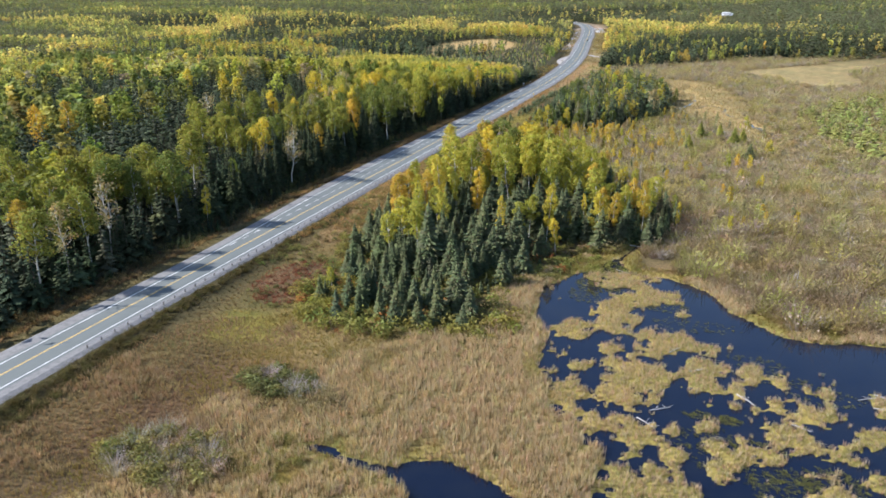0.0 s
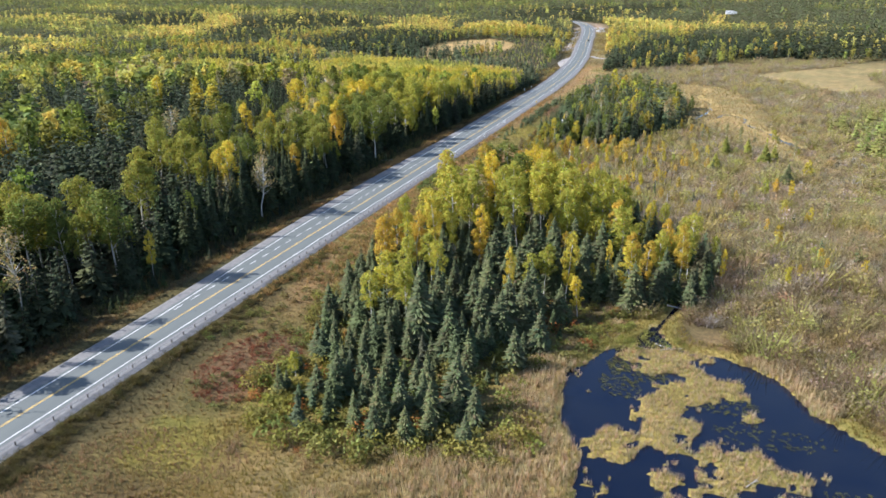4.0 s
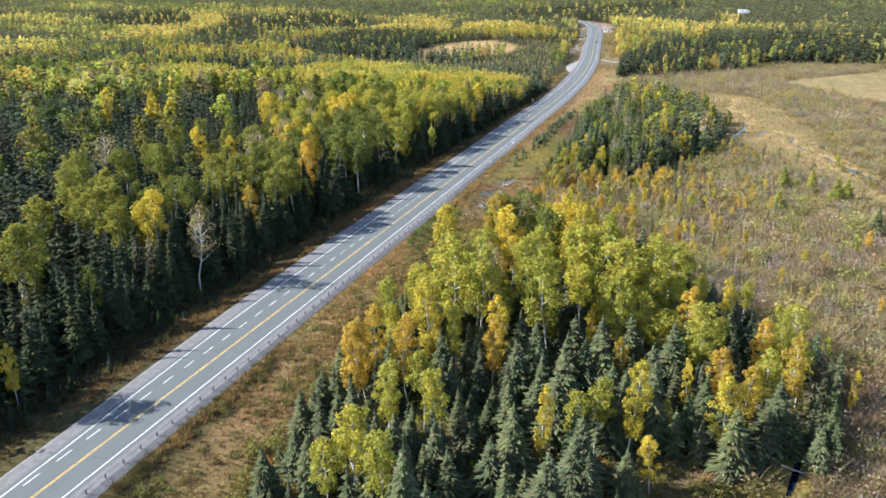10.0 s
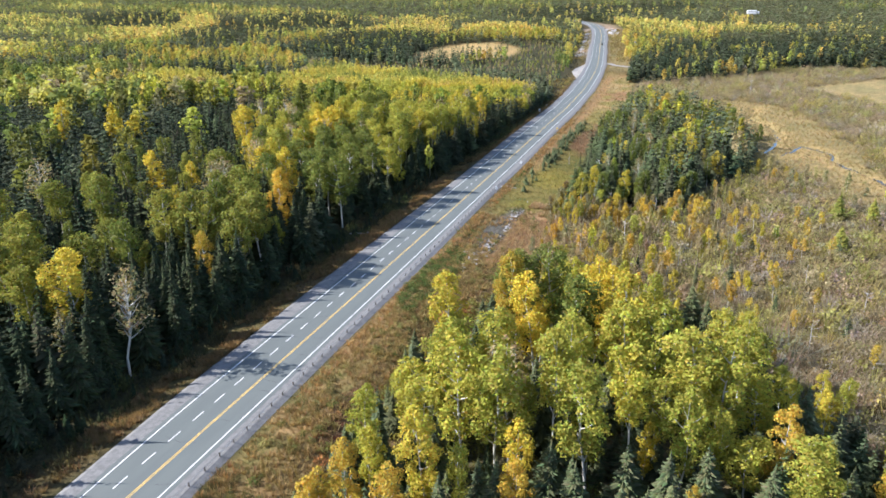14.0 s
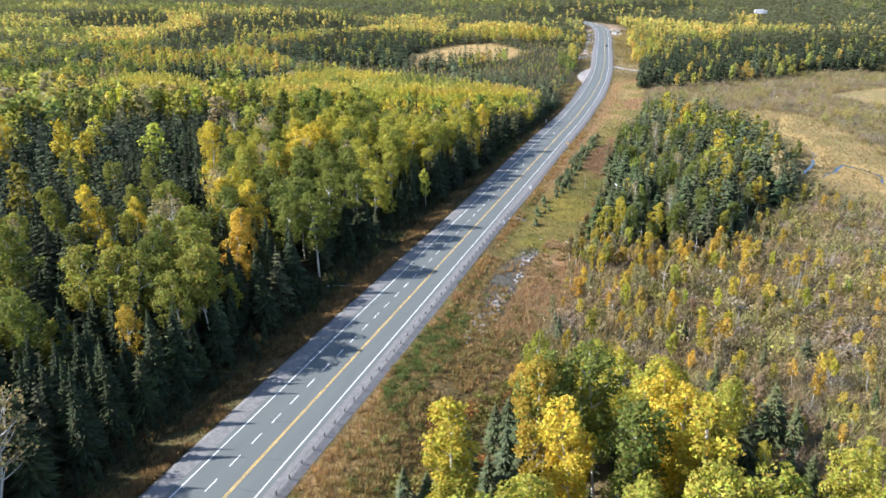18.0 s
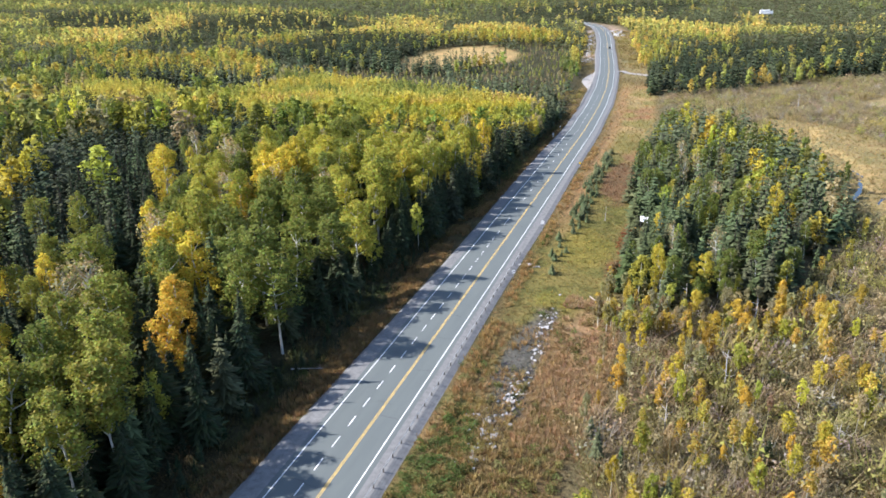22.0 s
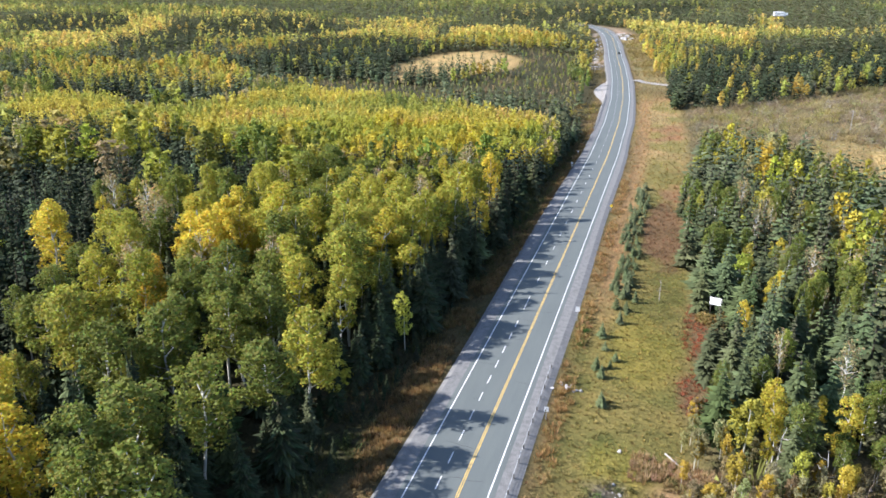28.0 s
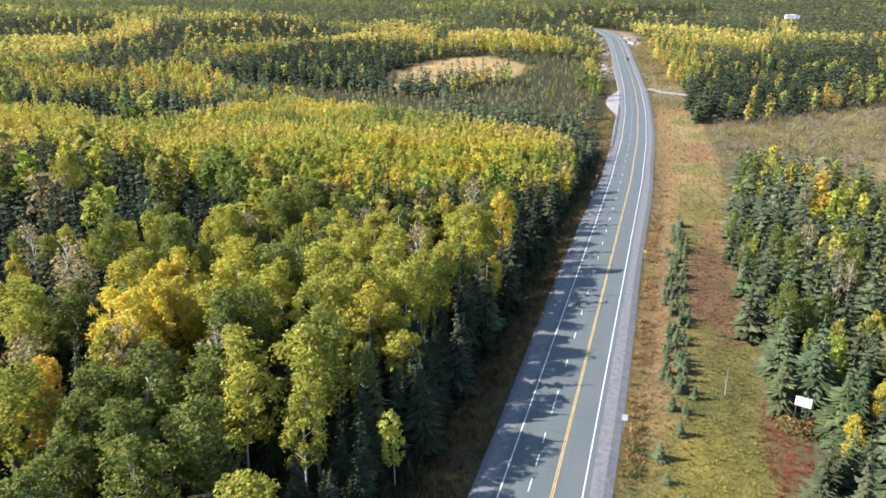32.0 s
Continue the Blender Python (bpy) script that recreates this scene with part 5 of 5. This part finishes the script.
# ---- close the plant masses ----
BAG_LEAF.build("broadleaf_woodland", M_LEAF, "dense aspen and birch woodland turning yellow in autumn", "forest")
BAG_NEEDLE.build("spruce_woodland", M_NEEDLE, "dense dark green spruce woodland", "forest")
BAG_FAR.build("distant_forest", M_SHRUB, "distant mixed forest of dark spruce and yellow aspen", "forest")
BAG_WOOD.build("woodland_trunks", M_REED, "pale and dark trunks of the woodland trees", "tree trunks")
BAG_SHRUB.build("marsh_shrubs", M_SHRUB, "low brown and olive shrubs covering the marsh", "shrubs")
BAG_REED.build("reed_beds", M_REED, "dry tan reeds and sedges round the pond", "reeds")
BAG_GRASS.build("roadside_grass", M_REED, "rough brown and green roadside grass", "grass")


# ---- things by the road ----
def height(x, y):
    return float(land(np.array([float(x)]), np.array([float(y)]))[0])


def guardrail():
    g = new("cable_guardrail")
    tagged(g, "low cable guardrail on short weathered posts beside the shoulder", "guardrail")
    bm = bmesh.new()
    box(bm, -0.08, -0.08, -0.5, 0.08, 0.08, 1.0, 0.015)
    first = part("post", bm, M_POST, g)
    first.location = (6.55, 78, height(6.55, 78))
    ys = np.arange(81.7, 373, 3.7)
    for y in ys:
        share("post", first.data, g, pose(6.55, y, max(height(6.55, y), -0.35), 0, 0, rng.uniform(-4, 4)))
    for h in (0.6, 0.8, 1.0):
        pts = [(6.45, y, -0.33 + h + 0.02 * math.sin(y)) for y in np.arange(78, 373, 3.7)]
        v, f = tube(pts, [0.02] * len(pts), 4)
        share("cable", raw_mesh("cable", v, f, [M_METAL]), g)


guardrail()


def steel_rail():
    g = new("steel_guardrail")
    tagged(g, "long low steel guardrail at the shoulder's edge", "guardrail")
    pts = np.array([(road_x(y) - 11.0, y, road_z(y) + 0.45) for y in np.arange(615, 738, 4.0)])
    for k, (x, y, z) in enumerate(pts):
        bm = bmesh.new()
        box(bm, x - 0.08, y - 0.08, z - 1.0, x + 0.08, y + 0.08, z + 0.22, 0.01)
        part("post", bm, M_POST, g)
    v, f = [], []
    prof = [(0, 0.22), (0.06, 0.14), (0, 0.06), (0.06, -0.02), (0, -0.1)]
    for x, y, z in pts:
        v += [(x + 0.1 + a, y, z + b) for a, b in prof]
    for i in range(len(pts) - 1):
        f += [(5 * i + k, 5 * i + k + 1, 5 * i + k + 6, 5 * i + k + 5) for k in range(4)]
    share("rail", raw_mesh("rail", v, f, [M_POST]), g)


steel_rail()


def plate(w, h, t=0.02, diamond=False, bevel=0.04):
    bm = bmesh.new()
    box(bm, -w / 2, -t, -h / 2, w / 2, t, h / 2)
    bmesh.ops.bevel(bm, geom=[e for e in bm.edges if abs(e.verts[0].co.y - e.verts[1].co.y) > t], offset=bevel, segments=2, affect="EDGES")
    if diamond:
        bmesh.ops.rotate(bm, verts=bm.verts, cent=(0, 0, 0), matrix=Matrix.Rotation(radians(45), 3, "Y"))
    return bm


def road_sign(x, y, turn, label, faces):
    """A post with plates: (width, height, centre height, material, diamond, bars)."""
    s = new("road_sign")
    s.location, s.rotation_euler = (x, y, height(x, y)), (0, 0, radians(turn))
    tagged(s, label, "road sign")
    top = max(c + h / 2 for w, h, c, *_ in faces)
    bm = bmesh.new()
    box(bm, -0.05, 0.025, -0.5, 0.05, 0.115, top - 0.05, 0.008)
    part("post", bm, M_METAL if len(faces) < 2 else M_POST, s)
    for w, h, c, mat, diamond, bars in faces:
        p = part("sign_plate", plate(w, h, 0.012, diamond), mat, s)
        p.location = (0, 0, c)
        for bw, bh, bx, bz in bars:
            bm = bmesh.new()
            box(bm, bx - bw / 2, -0.02, bz - bh / 2, bx + bw / 2, -0.0125, bz + bh / 2)
            part("print_bar", bm, M_BLACK, p)
    return s


road_sign(8.4, 392.6, 6, "white rectangular road sign on a metal post", [(0.9, 1.1, 2.75, M_SIGNWHITE, False, [])])
road_sign(8.4, 353.4, 8, "small white marker sign with a dark mark", [(0.75, 0.9, 2.1, M_SIGNWHITE, False, [(0.32, 0.14, 0.12, 0.08), (0.2, 0.3, -0.15, -0.25)])])
road_sign(8.3, 476.4, 0, "yellow diamond warning sign on a post", [(0.75, 0.75, 2.0, M_SIGNYELLOW, True, [(0.1, 0.3, 0, 0)])])
road_sign(-11.0, 529.5, 0, "two pale sign plates stacked on one post", [(0.75, 0.75, 2.9, M_SIGNWHITE, True, []), (0.6, 0.5, 1.9, M_SIGNWHITE, False, [])])
road_sign(-12.4, 560, 0, "small white road marker on a short post", [(0.4, 0.5, 1.3, M_SIGNWHITE, False, [])])


def billboard():
    b = new("billboard")
    b.location, b.rotation_euler = (36.2, 407, height(36.2, 407)), (0, 0, radians(-18))
    tagged(b, "white weathered notice board standing against the trees", "sign board")
    bm = bmesh.new()
    box(bm, -1.25, -0.05, 3.2, 1.25, 0.05, 4.9, 0.02)
    board = part("board", bm, M_SIGNWHITE, b)
    for x0, z0, w, h in ((-0.5, 3.5, 0.55, 0.5), (0.1, 3.4, 0.8, 0.35), (-0.1, 4.1, 0.35, 0.5)):
        bm = bmesh.new()
        box(bm, x0, -0.058, z0, x0 + w, -0.052, z0 + h)
        part("print_patch", bm, M_PALEBLUE, board, "faded pale blue print")
    for x in (-1.0, 1.0):
        bm = bmesh.new()
        box(bm, x - 0.08, 0.06, -0.5, x + 0.08, 0.2, 4.9, 0.015)
        part("post", bm, M_POST, b)
    bm = bmesh.new()
    box(bm, -1.22, 0.06, 3.9, 1.22, 0.12, 4.04, 0.01)
    part("brace", bm, M_POST, b)


billboard()


def utility_pole(x, y, h=11):
    p = new("utility_pole")
    p.location = (x, y, height(x, y))
    tagged(p, "thin grey wooden utility pole standing in the marsh", "pole")
    share("pole", raw_mesh("pole", *tube([(0, 0, -1), (0, 0, h / 2), (0, 0, h)], [0.16, 0.13, 0.1], 8), [M_DEAD], None, True), p)
    bm = bmesh.new()
    box(bm, -1.1, -0.06, h - 0.9, 1.1, 0.06, h - 0.75, 0.01)
    part("crossarm", bm, M_DEAD, p)
    for x in (-0.9, 0, 0.9):
        share("insulator", raw_mesh("insulator", *tube([(x, 0, h - 0.75), (x, 0, h - 0.62), (x, 0, h - 0.5)], [0.03, 0.07, 0.04], 6), [M_METAL]), p)


utility_pole(108, 648)


def pickup(x, y, turn):
    c = new("pickup_truck")
    tagged(c, "dark pickup truck driving away on the highway", "vehicle")
    c.location, c.rotation_euler = (x, y, road_z(y) + 0.01), (0, 0, turn)
    bm = bmesh.new()
    box(bm, -0.95, -2.7, 0.45, 0.95, 2.7, 1.05, 0.12)
    part("body", bm, M_CARPAINT, c)
    bm = bmesh.new()
    r = bmesh.ops.create_cube(bm, size=1.0, matrix=Matrix.LocRotScale((0, 0.5, 1.38), None, (1.75, 2.3, 0.7)))
    for v in r["verts"]:
        if v.co.z > 1.4:
            v.co.x, v.co.y = v.co.x * 0.84, 0.5 + (v.co.y - 0.5) * 0.7
    bmesh.ops.bevel(bm, geom=bm.edges[:], offset=0.06, segments=2, affect="EDGES")
    cab = part("cab", bm, M_CARPAINT, c)
    for y0 in (-0.52, 1.52):
        bm = bmesh.new()
        box(bm, -0.68, y0 - 0.05, 1.2, 0.68, y0 + 0.05, 1.6, 0.02)
        part("window", bm, M_CARGLASS, cab)
    for sx in (-1, 1):
        bm = bmesh.new()
        box(bm, sx * 0.8 - 0.09, -2.74, 0.7, sx * 0.8 + 0.09, -2.68, 0.98, 0.01)
        part("tail_light", bm, M_TAIL, c)
        for wy in (-1.75, 1.8):
            w = share("wheel", raw_mesh("wheel", *tube([(sx * 0.98, wy, 0.38), (sx * 0.94, wy, 0.38), (sx * 0.72, wy, 0.38)], [0.33, 0.38, 0.38], 14), [M_BLACK], None, True), c)
            share("rim", raw_mesh("rim", *tube([(sx * 0.985, wy, 0.38), (sx * 0.95, wy, 0.38)], [0.05, 0.24], 12), [M_METAL]), w)


M_CARPAINT = surface("dark_car_paint", (0.012, 0.014, 0.017), (0.02, 0.022, 0.026), 2.0, 0.25, 0.5, bumps=0.0)
M_CARGLASS = surface("tinted_car_glass", (0.02, 0.024, 0.028), (0.03, 0.034, 0.04), 2.0, 0.08, 0.6, bumps=0.0)
M_TAIL = surface("red_lamp_plastic", (0.3, 0.012, 0.01), (0.38, 0.02, 0.015), 2.0, 0.3, 0.5, bumps=0.0)
pickup(float(road_x(958)) + 2.1, 958, math.atan2(0.105, 1))


def far_building():
    b = new("white_building")
    tagged(b, "long low white building on a wooded hill", "building")
    x, y = 146, 1316
    b.location, b.rotation_euler, b.scale = (x, y, max(height(x, y), 38)), (0, 0, radians(8)), (0.55, 0.5, 0.42)
    bm = bmesh.new()
    box(bm, -11, -5, -6, 11, 5, 4.5, 0.05)
    wall = part("wall", bm, M_SIGNWHITE, b)
    bm = bmesh.new()
    r = bmesh.ops.create_cube(bm, size=1.0, matrix=Matrix.LocRotScale((0, 0, 5.4), None, (23, 11.2, 1.8)))
    for v in r["verts"]:
        if v.co.z > 5.4:
            v.co.y *= 0.05
    part("roof", bm, M_SIGNWHITE, b, "pale metal roof")
    bm = bmesh.new()
    box(bm, 12, -4, -6, 19, 4, 3.0, 0.05)
    part("annex", bm, M_SIGNWHITE, b)
    for k in range(5):
        bm = bmesh.new()
        box(bm, -9 + 4 * k, -5.06, 1.2, -7.4 + 4 * k, -4.98, 2.8)
        part("window", bm, M_CARGLASS, wall)


far_building()


def side_road():
    s = []
    for k, t in enumerate(np.linspace(0, 1, 10)):
        x, y = -3.5 + 36 * t, 806 - 22 * t
        z = max(height(x, y - 4), height(x, y + 4), height(x, y)) + 0.1 if t > 0.12 else road_z(806) - 0.03
        s += [(x - 1.5, y - 4.0 + 0.6 * math.sin(k), z), (x + 1.5, y + 4.0, z)]
    f = [(2 * i, 2 * i + 2, 2 * i + 3, 2 * i + 1) for i in range(9)]
    tagged(new("side_road", raw_mesh("side_road", s, f, [M_PALEGRAVEL])), "pale gravel side road joining the highway", "road", kind="structure")
    v = []
    ys = np.linspace(700, 800, 14)
    for y in ys:
        w = 10.5 + 8 * max(0.0, math.sin(math.pi * (y - 695) / 108)) ** 1.4
        z = road_z(y) - 0.03
        v += [(road_x(y) - w, y, z - 0.12), (road_x(y) - 9.8, y, z)]
    f = [(2 * i, 2 * i + 1, 2 * i + 3, 2 * i + 2) for i in range(13)]
    tagged(new("pullout", raw_mesh("pullout", v, f, [M_PALEGRAVEL])), "pale gravel pullout beside the highway", "road", kind="structure")


side_road()


def stone(seed):
    bm = bmesh.new()
    bmesh.ops.create_icosphere(bm, subdivisions=1, radius=0.5)
    r = np.random.default_rng(seed)
    for v in bm.verts:
        v.co *= r.uniform(0.7, 1.2)
        v.co.z *= 0.7
    me = bpy.data.meshes.new("stone")
    bm.to_mesh(me)
    bm.free()
    me.materials.append(M_ROCK)
    return me


STONES = [stone(k) for k in range(6)]


def rock_pile(cx, cy, rx, ry, n, lo, hi, label):
    p = new("rock_pile")
    p.location = (cx, cy, height(cx, cy))
    tagged(p, label, "rocks")
    for k in range(n):
        x, y = cx + rng.normal(0, rx), cy + rng.normal(0, ry)
        s = rng.uniform(lo, hi)
        o = share("stone", STONES[k % 6], p, Matrix.LocRotScale((x - cx, y - cy, height(x, y) - height(cx, cy) + 0.1 * s), Euler((rng.uniform(-0.4, 0.4), rng.uniform(-0.4, 0.4), rng.uniform(0, 6.28))), (s, s * rng.uniform(0.7, 1.2), s * rng.uniform(0.6, 1.0))))


for cx, cy, rx, ry, n in ((17.5, 287, 1.2, 3.5, 60), (20, 303, 0.9, 4.0, 70), (16.8, 293.5, 1.5, 0.5, 24), (20.3, 321, 0.5, 1.5, 16), (20, 333, 1.2, 4.5, 50), (10.5, 365, 1.2, 0.9, 12)):
    rock_pile(cx, cy, rx, ry, n, 0.3, 0.95, "pile of pale angular rocks in the ditch")
for y in (1095, 1110, 1128, 1142):
    rock_pile(float(road_x(y)) + 15, y, 3, 4, 16, 1.5, 4.5, "bare grey rock outcrop beside the road")
for y in range(880, 1120, 40):
    rock_pile(float(road_x(y)) - 18, y, 1.6, 9, 16, 1.0, 3.0, "pale bare rock cut beside the road")


def blue_shelter(x, y):
    b = new("blue_shelter")
    b.location = (x, y, height(x, y))
    tagged(b, "small blue tarpaulin shelter on the grass", "tent")
    bm = bmesh.new()
    r = bmesh.ops.create_cube(bm, size=1.0, matrix=Matrix.LocRotScale((0, 0, 1.2), None, (4.5, 3, 2.4)))
    for v in r["verts"]:
        if v.co.z > 1.2:
            v.co.y *= 0.25
    bmesh.ops.bevel(bm, geom=bm.edges[:], offset=0.08, segments=1, affect="EDGES")
    part("cover", bm, surface("blue_tarpaulin", (0.08, 0.16, 0.42), (0.16, 0.28, 0.6), 1.0, 0.5, 0.4), b)
    bm = bmesh.new()
    box(bm, -2.35, -0.03, 2.36, 2.35, 0.03, 2.46, 0.01)
    part("ridge_pole", bm, M_METAL, b)


blue_shelter(6, 990)


def dead_tree(x, y, h, lean=0.0, label="standing dead white tree trunk with broken branches"):
    t = new("dead_tree")
    t.location, t.rotation_euler = (x, y, height(x, y) - 0.1), (lean, lean * 0.4, rng.uniform(0, 6.28))
    tagged(t, label, "dead tree")
    share("trunk", raw_mesh("dead_trunk", *tube([(0, 0, 0), (0.05 * h * 0.3, 0, h * 0.4), (0, 0.02 * h, h * 0.75), (0.03 * h, 0, h)], [0.018 * h, 0.013 * h, 0.008 * h, 0.002 * h], 7), [M_DEAD], None, True), t)
    for k in range(7):
        z, w = h * rng.uniform(0.35, 0.9), rng.uniform(0, 6.28)
        n = h * rng.uniform(0.06, 0.18)
        share("branch", raw_mesh("dead_branch", *tube([(0, 0, z), (n * math.cos(w), n * math.sin(w), z + n * 0.3), (1.6 * n * math.cos(w), 1.6 * n * math.sin(w), z + n * 0.9)], [0.006 * h, 0.004 * h, 0.001 * h], 4), [M_DEAD]), t)


for x, y, h in ((140, 161, 5), (61, 262, 9), (88, 240, 8), (70, 300, 7), (55, 318, 8), (85, 330, 7), (100, 300, 6), (62, 345, 9), (45, 300, 6), (96, 262, 7), (110, 285, 6), (42, 351, 10), (48, 347, 9)):
    dead_tree(x, y, h * rng.uniform(0.9, 1.1), rng.normal(0, 0.06))


def log(x0, y0, x1, y1, lift, r, label, twigs=3):
    t = new("fallen_log")
    z0, z1 = max(height(x0, y0), WATER_Z) + lift, max(height(x1, y1), WATER_Z) + lift
    tagged(t, label, "log")
    mx, my = (x0 + x1) / 2 + 0.1, (y0 + y1) / 2
    share("trunk", raw_mesh("log_trunk", *tube([(x0, y0, z0), (mx, my, (z0 + z1) / 2 + 0.06), (x1, y1, z1)], [r, r * 0.8, r * 0.4], 7), [M_DEAD], None, True), t)
    for k in range(twigs):
        u = rng.uniform(0.2, 0.95)
        px, py, pz = x0 + u * (x1 - x0), y0 + u * (y1 - y0), z0 + u * (z1 - z0)
        w, n = rng.uniform(0, 6.28), rng.uniform(0.5, 1.3)
        share("branch", raw_mesh("log_branch", *tube([(px, py, pz), (px + n * math.cos(w) * 0.5, py + n * math.sin(w) * 0.5, pz + 0.35 * n), (px + n * math.cos(w), py + n * math.sin(w), pz + 0.5 * n)], [r * 0.4, r * 0.28, r * 0.1], 4), [M_DEAD]), t)


dead_tree(24.6, 411.4, 5.5, 0.02, "thin bare grey sapling standing in the grass")
for a in ((145, 109, 150, 112), (147, 107, 152, 106.5), (148, 112, 153, 108.5), (109, 91, 112, 88.5), (113, 117, 115, 120), (117, 110, 120, 112), (111, 94, 114, 96), (125, 104, 128, 101), (133, 97, 136, 95.5), (99, 158, 103, 160), (98, 161, 101, 158.5)):
    log(*a, 0.1, 0.1, "bleached driftwood branch lying in the pond", 4)
for a in ((99.5, 181.5, 104, 179.5), (-22, 299, -16, 301), (27, 352, 31, 347)):
    log(*a, 0.15, 0.14, "bleached fallen log lying in the grass")


def cracks():
    """Dark sealed cracks across the lanes."""
    r = bpy.data.objects["road"]
    for k in range(46):
        y = 90 + 8.5 * k + rng.uniform(-3, 3)
        x0 = rng.uniform(-6.5, 2.0)
        x1 = min(4.6, x0 + rng.uniform(1.5, 6.0))
        n = 7
        xs = np.linspace(x0, x1, n)
        ys = y + np.cumsum(rng.normal(0, 0.16, n))
        v, f = [], []
        for i in range(n):
            w = 0.035 if 0 < i < n - 1 else 0.012
            v += [(xs[i], ys[i] - w, 0.006), (xs[i], ys[i] + w, 0.006)]
        f = [(2 * i, 2 * i + 2, 2 * i + 3, 2 * i + 1) for i in range(n - 1)]
        share("sealed_crack", raw_mesh("sealed_crack", v, f, [M_TAR]), r, None, "dark sealed crack in the asphalt")


M_TAR = surface("dark_tar", (0.035, 0.036, 0.038), (0.055, 0.056, 0.058), 6.0, 0.7, bumps=0.0)
cracks()
